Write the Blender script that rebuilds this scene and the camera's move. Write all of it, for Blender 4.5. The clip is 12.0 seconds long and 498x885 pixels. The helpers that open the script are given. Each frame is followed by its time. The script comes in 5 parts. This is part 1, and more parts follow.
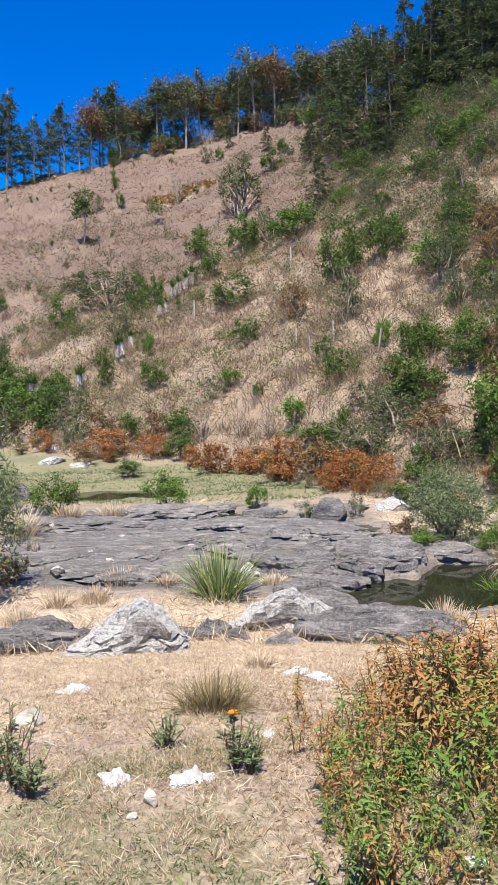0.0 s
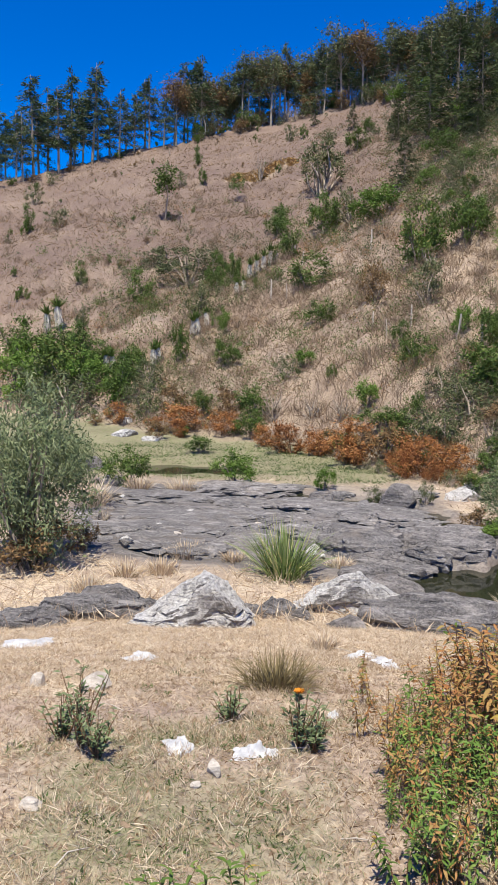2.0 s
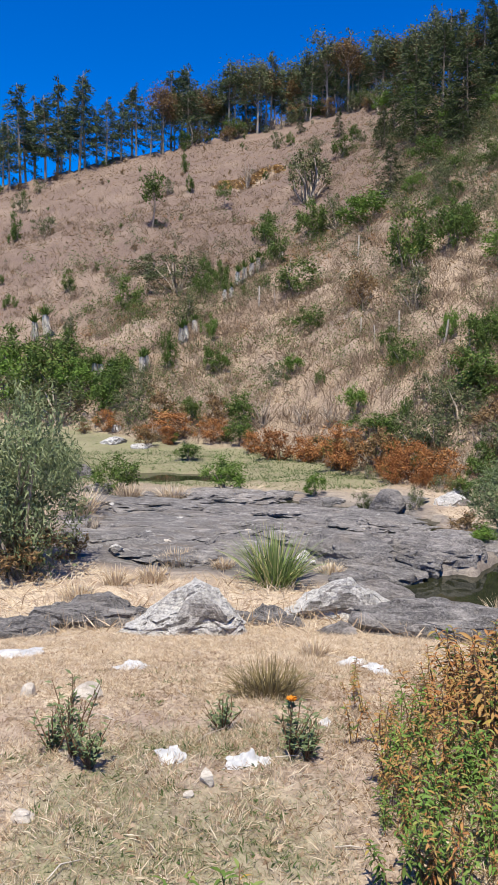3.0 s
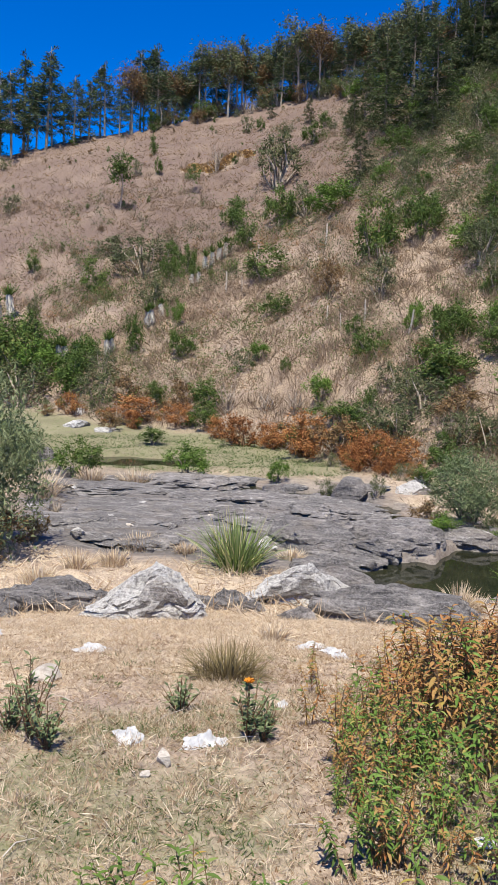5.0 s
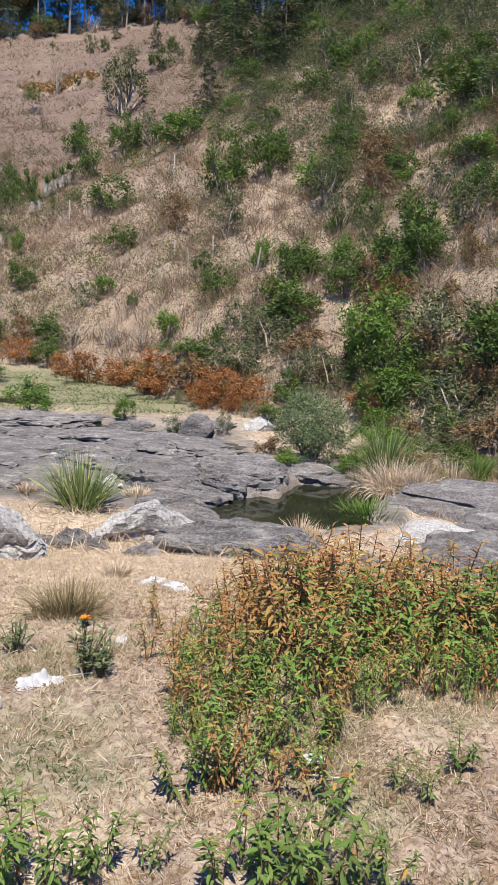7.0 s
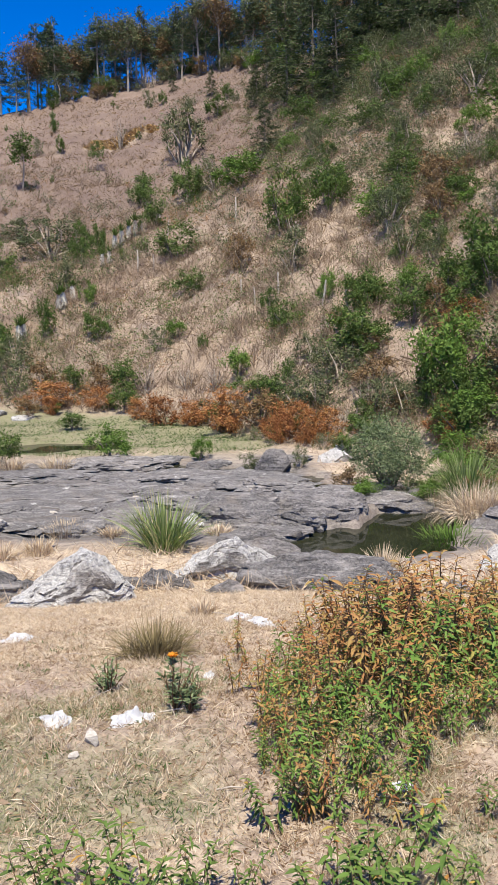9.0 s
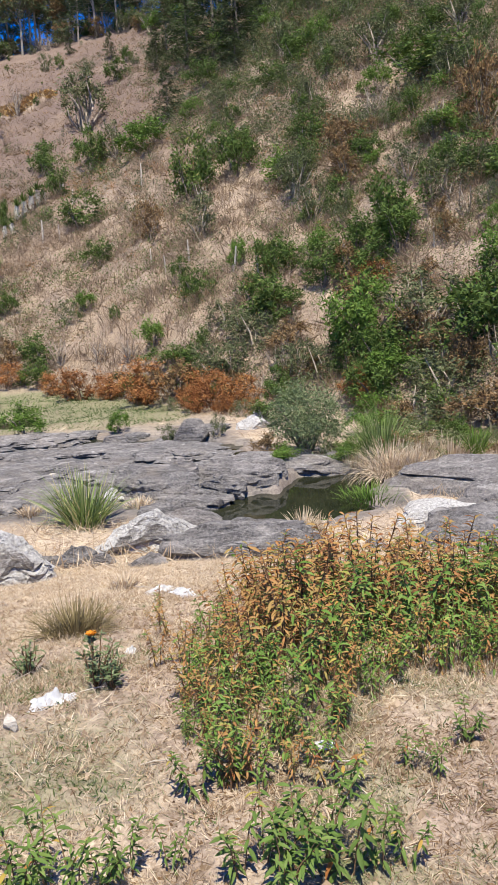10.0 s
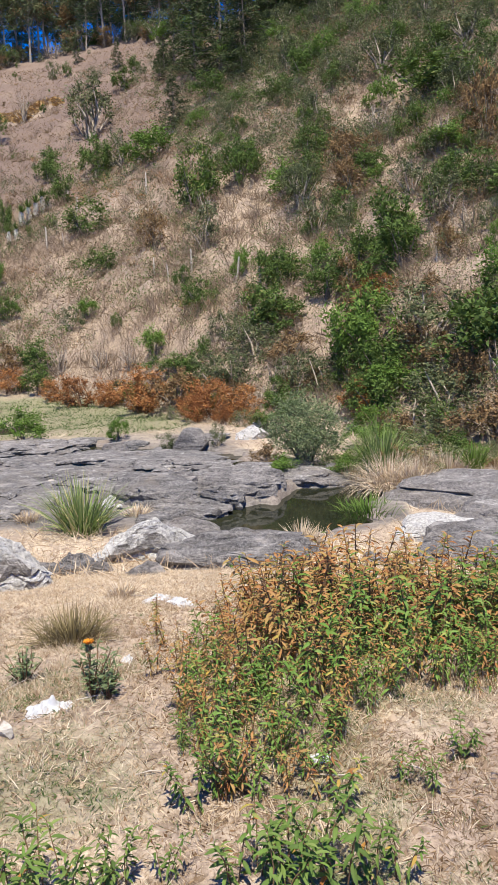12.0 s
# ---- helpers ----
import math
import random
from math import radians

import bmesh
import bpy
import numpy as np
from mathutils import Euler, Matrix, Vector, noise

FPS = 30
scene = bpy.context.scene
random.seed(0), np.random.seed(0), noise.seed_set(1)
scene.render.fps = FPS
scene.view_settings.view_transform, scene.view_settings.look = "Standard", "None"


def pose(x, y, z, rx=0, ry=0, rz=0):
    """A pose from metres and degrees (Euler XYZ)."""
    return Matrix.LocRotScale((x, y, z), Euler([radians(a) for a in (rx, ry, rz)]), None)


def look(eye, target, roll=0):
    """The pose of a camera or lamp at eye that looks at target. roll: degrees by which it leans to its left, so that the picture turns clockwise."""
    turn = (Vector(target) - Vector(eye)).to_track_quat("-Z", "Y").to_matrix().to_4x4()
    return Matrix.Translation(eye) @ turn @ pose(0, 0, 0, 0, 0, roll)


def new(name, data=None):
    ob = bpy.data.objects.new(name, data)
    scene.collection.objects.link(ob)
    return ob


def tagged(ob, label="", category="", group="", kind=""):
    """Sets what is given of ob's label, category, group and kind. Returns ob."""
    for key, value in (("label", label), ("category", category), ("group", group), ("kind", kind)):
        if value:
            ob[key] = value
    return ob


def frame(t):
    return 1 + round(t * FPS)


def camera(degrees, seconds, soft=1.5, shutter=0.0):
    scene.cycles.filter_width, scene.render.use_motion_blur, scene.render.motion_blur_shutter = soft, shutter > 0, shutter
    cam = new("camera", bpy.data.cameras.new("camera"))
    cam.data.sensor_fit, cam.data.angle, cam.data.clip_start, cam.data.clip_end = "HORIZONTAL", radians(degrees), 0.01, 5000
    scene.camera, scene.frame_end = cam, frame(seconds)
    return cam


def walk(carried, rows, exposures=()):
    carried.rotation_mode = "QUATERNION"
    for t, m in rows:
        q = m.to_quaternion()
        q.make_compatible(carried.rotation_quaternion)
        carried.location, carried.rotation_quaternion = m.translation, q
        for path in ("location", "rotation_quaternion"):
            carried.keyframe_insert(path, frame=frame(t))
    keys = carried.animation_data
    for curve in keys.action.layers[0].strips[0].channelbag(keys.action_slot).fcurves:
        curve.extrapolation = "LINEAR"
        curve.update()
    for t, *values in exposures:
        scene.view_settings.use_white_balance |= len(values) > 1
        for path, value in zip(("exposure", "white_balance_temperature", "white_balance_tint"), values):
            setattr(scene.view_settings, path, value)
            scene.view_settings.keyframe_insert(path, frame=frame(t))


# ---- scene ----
cam = camera(34.23, 12.0, soft=0.9)


def aim(x, y, z, heading, tilt, lean):
    """Camera pose: heading to the left, tilt up and lean in degrees, looking along +y."""
    return pose(x, y, z, 0, 0, heading) @ pose(0, 0, 0, tilt) @ pose(0, 0, 0, 0, lean) @ pose(0, 0, 0, 90)


EYE = 1.6  # height of the lens over the bank
PATH = [
    (0.0, -0.000, -0.000, 0.000, 0.00, -5.00, 1.00),
    (0.5, -0.019, 0.009, -0.009, 1.32, -5.87, -0.37),
    (1.0, -0.028, 0.004, -0.007, 2.01, -5.96, -1.69),
    (1.5, -0.039, 0.008, -0.011, 4.58, -6.33, -1.67),
    (2.0, -0.041, 0.025, -0.019, 4.92, -6.39, -1.36),
    (2.5, -0.041, 0.025, -0.019, 4.36, -6.42, -1.35),
    (3.0, -0.045, 0.023, -0.014, 4.16, -5.91, -0.97),
    (3.5, -0.041, 0.015, -0.007, 2.36, -4.64, -0.91),
    (3.7, -0.041, 0.012, -0.005, 2.20, -4.11, -0.72),
    (5.3, -0.035, 0.007, -0.021, 1.93, -7.69, -2.86),
    (5.5, -0.037, 0.012, -0.018, 2.89, -8.05, -2.51),
    (6.0, -0.033, 0.031, -0.027, 1.77, -7.55, -3.16),
    (6.5, -0.009, 0.055, -0.038, -3.80, -9.67, -3.42),
    (7.0, 0.016, 0.065, -0.047, -9.42, -10.63, -3.86),
    (7.5, 0.018, 0.004, -0.019, -9.15, -8.99, -3.74),
    (7.7, 0.010, 0.002, -0.019, -6.96, -8.14, -2.66),
    (9.3, 0.043, -0.045, -0.015, -3.87, -8.48, 0.81),
    (9.5, 0.052, -0.025, -0.023, -5.38, -8.97, 1.76),
    (10.0, 0.076, -0.004, -0.024, -9.49, -10.76, 2.60),
    (10.5, 0.092, -0.008, -0.021, -11.55, -11.84, 2.30),
    (11.0, 0.090, -0.012, -0.018, -9.37, -11.32, 3.17),
    (11.5, 0.072, -0.016, -0.015, -8.24, -10.30, 1.89),
    (12.0, 0.064, -0.016, -0.013, -9.60, -10.06, 1.41),
]
walk(cam, [(t, aim(x, y, EYE + z, a, b, c)) for t, x, y, z, a, b, c in PATH],
     exposures=[(0, 0.76), (0.6, 0.62), (2.5, 0.52), (6.0, 0.55), (7.5, 0.59), (10.5, 0.64), (12, 0.65)])

# ---- sky and sun ----
SUN_AZ, SUN_EL = 188, 68  # degrees to the right of +y; height
world = bpy.data.worlds.new("sky")
scene.world = world
world.use_nodes = True
wn = world.node_tree
sky = wn.nodes.new("ShaderNodeTexSky")
sky.sky_type, sky.sun_disc = "NISHITA", False
sky.sun_elevation, sky.sun_rotation = radians(SUN_EL), radians(SUN_AZ)
sky.altitude, sky.air_density, sky.dust_density, sky.ozone_density = 2200, 1.0, 0.0, 2.5
rich = wn.nodes.new("ShaderNodeHueSaturation")  # clear dry mountain air
rich.inputs["Saturation"].default_value = 1.6
rich.inputs["Hue"].default_value = 0.518
wn.links.new(sky.outputs[0], rich.inputs["Color"])
wn.links.new(rich.outputs[0], wn.nodes["Background"].inputs[0])
wn.nodes["Background"].inputs[1].default_value = 0.128
sun = new("sun", bpy.data.lights.new("sun", "SUN"))
sun.data.energy, sun.data.angle, sun.data.color = 5.0, radians(0.53), (1.0, 0.92, 0.76)
sun.matrix_world = look((60 * math.sin(radians(SUN_AZ)), 60 * math.cos(radians(SUN_AZ)), 60 * math.tan(radians(SUN_EL))), (0, 0, 0))

# ---- lie of the land ----
WATER = -2.0
BED = -1.9


def vnoise(x, y, seed=0):
    """Smooth value noise in 0..1 on arrays."""
    x, y = np.asarray(x, float), np.asarray(y, float)
    xi, yi = np.floor(x).astype(np.int64), np.floor(y).astype(np.int64)
    fx, fy = x - xi, y - yi
    fx, fy = fx * fx * (3 - 2 * fx), fy * fy * (3 - 2 * fy)

    def h(i, j):
        n = (i * 374761393 + j * 668265263 + seed * 974711) & 0x7FFFFFFF
        n = ((n ^ (n >> 13)) * 1274126177) & 0x7FFFFFFF
        n = (n ^ (n >> 16)) * 1911520717 & 0x7FFFFFFF
        return (n & 0xFFFF) / 65535.0

    a = h(xi, yi) * (1 - fx) + h(xi + 1, yi) * fx
    b = h(xi, yi + 1) * (1 - fx) + h(xi + 1, yi + 1) * fx
    return a * (1 - fy) + b * fy


def fbm(x, y, seed=0, octaves=4, gain=0.5):
    total, amp, norm = 0.0, 1.0, 0.0
    for o in range(octaves):
        total = total + amp * vnoise(x * 2.03 ** o + 17.3 * o, y * 2.03 ** o - 9.1 * o, seed + o)
        norm += amp
        amp *= gain
    return total / norm


def ease(a, b, v):
    t = np.clip((np.asarray(v, float) - a) / (b - a), 0, 1)
    return t * t * (3 - 2 * t)


def polar(x, y):
    return np.degrees(np.arctan2(x, y)), np.hypot(x, y)


def foot(az):
    """Distance of the foot of the hill."""
    return np.interp(az, [-75, -45, -22, -17.7, -12.2, -1.7, 4.8, 16.4, 28, 45, 75],
                     [75, 60, 43.5, 40, 34.5, 29.5, 24.0, 20.9, 17.2, 15, 14])


def steep(az):
    """Gradient of the hillside, steeper downstream."""
    return np.interp(az, [-5, 4, 16, 30], [0.42, 0.44, 0.54, 0.58])


def ridge(az):
    """Distance of the hill's crest."""
    rise = np.tan(np.radians(np.interp(az, [-75, -40, -21.6, -17.7, -13.6, -10.6, -6.8, -2.2, 2.3, 9, 16, 22, 30, 75],
                                       [6, 8, 10.8, 11.9, 13.2, 13.7, 14.7, 15.7, 16.6, 17.4, 18.4, 20.5, 22.0, 22.5])))
    return (3.5 + foot(az) * steep(az)) / (steep(az) - rise)


# hollows that hold water: centre x, y, half sizes, turn, depth
HOLLOWS = [(2.55, 12.35, 1.75, 1.2, 0.2, 0.55), (3.9, 13.7, 1.35, 0.95, 0.9, 0.5), (2.9, 16.9, 0.9, 0.5, -0.8, 0.4), (2.1, 18.2, 0.9, 0.55, -0.3, 0.4),
           (0.8, 19.2, 1.0, 0.5, -0.2, 0.35), (-0.7, 19.9, 1.1, 0.55, -0.3, 0.4), (-4.1, 23.7, 2.1, 0.95, 0.1, 0.4)]


def hollow(x, y):
    out = np.zeros_like(x)
    for cx, cy, a, b, turn, deep in HOLLOWS:
        u = (x - cx) * math.cos(turn) + (y - cy) * math.sin(turn)
        v = -(x - cx) * math.sin(turn) + (y - cy) * math.cos(turn)
        r = np.hypot(u / a, v / b) + 0.35 * (fbm(x * 1.7, y * 1.7, 5, 2) - 0.5)
        out = np.maximum(out, deep * ease(1.06, 0.86, r))
    return out


def land(x, y, fine=True):
    """Height of the ground."""
    x, y = np.asarray(x, float), np.asarray(y, float)
    az, d = polar(x, y)
    near = np.interp(d, [0, 3, 5, 7, 9, 11, 12.5, 14], [0, 0, -0.42, -0.95, -1.47, -1.78, BED, BED])
    back = ease(55, 100, np.abs(az))
    z = near * (1 - back)
    f, r = foot(az), ridge(az)
    s = d - f
    k = steep(az)
    up = np.where(s > 0, k * (s - 1.2 * (1 - np.exp(-np.maximum(s, 0) / 1.2))), 0)
    top = k * (r - f)
    past = np.maximum(d - r, 0)
    up = np.where(d > r, top - np.minimum(0.012 * past ** 2 + 0.02 * past, top), up)
    hill = up * (1 - ease(62, 95, np.abs(az)))
    z = z + hill
    on = ease(0, 12, s) * (1 - ease(62, 95, np.abs(az))) * (1 - ease(-14, -2, d - r) * 0.85)
    z = z + on * (2.0 * (fbm(x / 11, y / 11, 2, 3) - 0.5) + 1.25 * (fbm(x / 2.4, y / 2.4, 3, 4) - 0.5) + 0.6 * (fbm(x * 1.1, y * 1.1, 4, 2) - 0.5))
    z = z - hollow(x, y)
    flat = ease(9, 13, d) * ease(2, -1, s) * (1 - back)
    z = z + flat * 0.34 * (fbm(x / 1.3, y / 0.8, 8, 4) - 0.45)
    if fine:
        close = ease(16, 5, d)
        z = z + close * (0.05 * (fbm(x * 2.2, y * 2.2, 11, 3) - 0.5) + 0.05 * (fbm(x * 7, y * 7, 12, 3) - 0.5))
    return z


def spot(az, d):
    """The place on the ground at an azimuth (degrees to the right of +y) and a distance from the viewpoint's foot."""
    x, y = d * math.sin(radians(az)), d * math.cos(radians(az))
    return x, y, float(land(np.array([x]), np.array([y]))[0])

# ---- materials ----
class Nodes:
    """Short hand for a node tree."""

    def __init__(self, name):
        self.mat = bpy.data.materials.new(name)
        self.mat.use_nodes = True
        self.t = self.mat.node_tree
        self.bsdf = self.t.nodes["Principled BSDF"]
        self.out = self.t.nodes["Material Output"]

    def put(self, socket, value):
        if isinstance(value, bpy.types.NodeSocket):
            self.t.links.new(value, socket)
        else:
            socket.default_value = value

    def node(self, kind, **ins):
        n = self.t.nodes.new(kind)
        for k, v in ins.items():
            self.put(n.inputs[k.replace("_", " ")], v)
        return n

    def coords(self):
        return self.t.nodes.new("ShaderNodeTexCoord").outputs["Object"]

    def place(self):
        return self.t.nodes.new("ShaderNodeNewGeometry").outputs["Position"]

    def noise(self, where, scale, detail=5.0, rough=0.6, warp=0.0):
        n = self.node("ShaderNodeTexNoise", Vector=where, Scale=scale, Detail=detail, Roughness=rough, Distortion=warp)
        return n.outputs["Fac"]

    def ramp(self, fac, stops):
        n = self.t.nodes.new("ShaderNodeValToRGB")
        el = n.color_ramp.elements
        while len(el) < len(stops):
            el.new(0.5)
        for e, (p, c) in zip(el, stops):
            e.position = p
            e.color = (*c, 1) if not isinstance(c, (int, float)) else (c, c, c, 1)
        self.put(n.inputs[0], fac)
        return n.outputs[0]

    def mix(self, fac, a, b, how="MIX"):
        n = self.t.nodes.new("ShaderNodeMix")
        n.data_type, n.blend_type = "RGBA", how
        self.put(n.inputs[0], fac)
        for s, v in ((6, a), (7, b)):
            self.put(n.inputs[s], v if isinstance(v, bpy.types.NodeSocket) else (*v, 1))
        return n.outputs[2]

    def math(self, op, a, b=0.0):
        n = self.t.nodes.new("ShaderNodeMath")
        n.operation = op
        self.put(n.inputs[0], a)
        self.put(n.inputs[1], b)
        return n.outputs[0]

    def bump(self, height, strength, distance):
        n = self.node("ShaderNodeBump", Height=height, Strength=strength, Distance=distance)
        self.put(self.bsdf.inputs["Normal"], n.outputs[0])

    def finish(self, colour, rough=0.9, spec=0.2):
        self.put(self.bsdf.inputs["Base Color"], colour if isinstance(colour, bpy.types.NodeSocket) else (*colour, 1))
        self.put(self.bsdf.inputs["Roughness"], rough)
        self.put(self.bsdf.inputs["Specular IOR Level"], spec)
        return self.mat


def leaf_mat(name, stops, thin=0.18, rough=0.55, per_object=0.25):
    """Leaves: colours picked leaf by leaf and plant by plant, light shining through."""
    n = Nodes(name)
    isle = n.t.nodes.new("ShaderNodeNewGeometry").outputs["Random Per Island"]
    obj = n.t.nodes.new("ShaderNodeObjectInfo").outputs["Random"]
    fac = n.math("ADD", n.math("MULTIPLY", isle, 1 - per_object), n.math("MULTIPLY", obj, per_object))
    col = n.ramp(fac, stops)
    col = n.mix(n.math("MULTIPLY", n.noise(n.place(), 3.0, 2.0), 0.35), col, (0.10, 0.085, 0.04))
    n.finish(col, rough + 0.1, 0.14)
    tr = n.node("ShaderNodeBsdfTranslucent", Color=col)
    mx = n.t.nodes.new("ShaderNodeMixShader")
    n.put(mx.inputs[0], thin)
    n.t.links.new(n.bsdf.outputs[0], mx.inputs[1])
    n.t.links.new(tr.outputs[0], mx.inputs[2])
    n.t.links.new(mx.outputs[0], n.out.inputs[0])
    return n.mat


def bark_mat(name, dark, pale, scale=9.0):
    n = Nodes(name)
    v = n.coords()
    col = n.ramp(n.noise(v, scale, 6.0, 0.7, 1.0), [(0.3, dark), (0.7, pale)])
    n.bump(n.noise(v, scale * 4, 4.0), 0.5, 0.01)
    return n.finish(col, 0.9, 0.15)


def ground_mat():
    n = Nodes("ground")
    p = n.place()
    cover = n.t.nodes.new("ShaderNodeAttribute")
    cover.attribute_name = "cover"
    sep = n.t.nodes.new("ShaderNodeSeparateColor")
    n.put(sep.inputs[0], cover.outputs["Color"])
    straw, green, rock = sep.outputs[0], sep.outputs[1], sep.outputs[2]
    red = cover.outputs["Alpha"]
    fine = n.noise(p, 34.0, 6.0, 0.7)
    mid = n.noise(p, 6.5, 6.0, 0.7, 0.5)
    wide = n.noise(p, 0.55, 5.0, 0.6, 0.6)
    soil = n.mix(wide, n.ramp(mid, [(0.3, (0.17, 0.12, 0.09)), (0.7, (0.46, 0.36, 0.285))]), n.ramp(fine, [(0.3, (0.09, 0.064, 0.048)), (0.68, (0.52, 0.42, 0.345))]))
    earth = n.mix(wide, n.ramp(mid, [(0.3, (0.085, 0.058, 0.049)), (0.7, (0.22, 0.164, 0.144))]), n.ramp(fine, [(0.3, (0.06, 0.042, 0.036)), (0.7, (0.265, 0.2, 0.176))]))
    col = n.mix(red, soil, earth)
    hay = n.mix(mid, n.ramp(fine, [(0.25, (0.23, 0.16, 0.10)), (0.5, (0.62, 0.50, 0.36)), (0.7, (0.88, 0.79, 0.64))]), n.ramp(n.noise(p, 90.0, 3.0, 0.7), [(0.3, (0.26, 0.20, 0.135)), (0.7, (0.78, 0.68, 0.52))]))
    crumb = n.noise(p, 17.0, 5.0, 0.75, 0.8)
    # dark gaps by chance noise, mixed into both the soil and the straw colour
    litter = n.ramp(crumb, [(0.36, 0.75), (0.47, 0.0)])
    col = n.mix(litter, col, (0.11, 0.075, 0.05))
    hay = n.mix(n.math("MULTIPLY", litter, 0.8), hay, (0.20, 0.135, 0.08))
    hay = n.mix(n.math("MULTIPLY", red, 0.8), hay, n.mix(1.0, hay, (0.53, 0.455, 0.40), "MULTIPLY"))
    edge = n.math("MULTIPLY", straw, n.ramp(n.math("ADD", n.math("MULTIPLY", mid, 0.6), n.math("MULTIPLY", fine, 0.4)), [(0.40, 0.08), (0.54, 1.0)]))
    col = n.mix(edge, col, hay)
    turf = n.ramp(fine, [(0.25, (0.06, 0.08, 0.032)), (0.5, (0.12, 0.15, 0.062)), (0.8, (0.27, 0.26, 0.145))])
    col = n.mix(n.math("MULTIPLY", green, n.ramp(n.math("ADD", n.math("MULTIPLY", mid, 0.5), n.math("MULTIPLY", fine, 0.5)), [(0.35, 0.15), (0.6, 1.0)])), col, turf)
    layers = n.t.nodes.new("ShaderNodeVectorMath")
    layers.operation = "MULTIPLY"
    n.put(layers.inputs[0], p)
    n.put(layers.inputs[1], (0.8, 3.2, 9.0))
    seams = n.noise(layers.outputs[0], 1.6, 6.0, 0.7, 0.5)
    stone = n.ramp(seams, [(0.36, (0.045, 0.043, 0.046)), (0.5, (0.12, 0.115, 0.118)), (0.62, (0.36, 0.33, 0.30))])
    stone = n.mix(0.5, stone, n.ramp(n.noise(p, 24.0, 6.0, 0.75), [(0.32, (0.04, 0.038, 0.04)), (0.55, (0.14, 0.13, 0.125)), (0.72, (0.36, 0.32, 0.28))]))
    col = n.mix(n.math("MULTIPLY", rock, n.ramp(seams, [(0.25, 0.7), (0.5, 1.0)])), col, stone)
    n.bump(n.math("ADD", n.math("MULTIPLY", fine, 0.6), mid), 0.8, 0.022)
    return n.finish(col, 0.92, 0.15)


def rock_mat(name, dark, mid, pale, lichen, relief=0.06):
    """Layered rock; lichen whitens what looks up, in patches."""
    n = Nodes(name)
    p = n.place()
    tilt = n.node("ShaderNodeMapping", Vector=p, Rotation=(0.25, 0.35, 0.3), Scale=(1.0, 1.6, 4.5))
    seams = n.noise(tilt.outputs[0], 1.9, 8.0, 0.72, 0.7)
    fine = n.noise(p, 26.0, 6.0, 0.75)
    col = n.ramp(seams, [(0.36, dark), (0.5, mid), (0.66, pale)])
    col = n.mix(0.5, col, n.ramp(fine, [(0.37, dark), (0.64, pale)]))
    veins = n.node("ShaderNodeMapping", Vector=p, Rotation=(0.1, 0.12, 0.25), Scale=(0.7, 3.4, 8.0))
    vein = n.noise(veins.outputs[0], 1.5, 7.0, 0.7, 0.9)
    col = n.mix(n.ramp(vein, [(0.57, 0.0), (0.63, 0.8)]), col, pale)
    col = n.mix(n.ramp(vein, [(0.36, 0.7), (0.44, 0.0)]), col, dark)
    up = n.t.nodes.new("ShaderNodeSeparateXYZ")
    n.put(up.inputs[0], n.t.nodes.new("ShaderNodeNewGeometry").outputs["Normal"])
    spots = n.math("ADD", n.math("ADD", n.math("MULTIPLY", n.noise(p, 3.2, 7.0, 0.75, 0.6), 0.40), n.math("MULTIPLY", n.noise(p, 15.0, 6.0, 0.75), 0.40)), n.math("MULTIPLY", up.outputs[2], 0.36))
    on = n.ramp(spots, [(0.80 - 0.22 * lichen, 0.0), (0.90 - 0.22 * lichen, 1.0)])
    crust = n.ramp(fine, [(0.36, (0.26, 0.25, 0.245)), (0.5, (0.56, 0.55, 0.53)), (0.66, (0.78, 0.765, 0.74))])
    col = n.mix(on, col, crust)
    grit = n.noise(p, 70.0, 3.0, 0.7)
    col = n.mix(n.ramp(grit, [(0.55, 0.0), (0.70, 0.7)]), col, pale)
    stain = n.noise(p, 1.1, 5.0, 0.65, 0.8)
    col = n.mix(n.ramp(stain, [(0.52, 0.0), (0.72, 0.5)]), col, (0.23, 0.195, 0.16))
    n.bump(n.math("ADD", n.math("MULTIPLY", seams, 2.0), n.math("MULTIPLY", fine, 0.8)), 0.9, relief)
    return n.finish(col, 0.82, 0.3)


def water_mat():
    n = Nodes("pool_water")
    p = n.place()
    murk = n.ramp(n.noise(p, 0.9, 4.0), [(0.35, (0.010, 0.012, 0.007)), (0.7, (0.028, 0.030, 0.016))])
    n.bump(n.noise(p, 5.0, 3.0), 0.06, 0.02)
    n.finish(murk, 0.04, 0.5)
    n.bsdf.inputs["IOR"].default_value = 1.33
    return n.mat


def bag_mat():
    n = Nodes("thin_plastic")
    col = n.ramp(n.noise(n.coords(), 14.0, 4.0), [(0.3, (0.36, 0.37, 0.385)), (0.7, (0.60, 0.60, 0.60))])
    n.finish(col, 0.35, 0.5)
    return n.mat


GROUND = ground_mat()
ROCK_DARK = rock_mat("dark_layered_rock", (0.045, 0.042, 0.044), (0.113, 0.113, 0.119), (0.42, 0.395, 0.375), 0.05)
ROCK_GREY = rock_mat("grey_layered_rock", (0.05, 0.048, 0.050), (0.15, 0.143, 0.145), (0.42, 0.39, 0.37), 0.15)
ROCK_PALE = rock_mat("pale_lichened_rock", (0.06, 0.056, 0.055), (0.20, 0.19, 0.185), (0.55, 0.53, 0.51), 1.8)
STONE = rock_mat("pale_stone", (0.28, 0.25, 0.21), (0.42, 0.38, 0.33), (0.58, 0.53, 0.47), 0.1, 0.006)
WATER_MAT = water_mat()
PLASTIC = bag_mat()
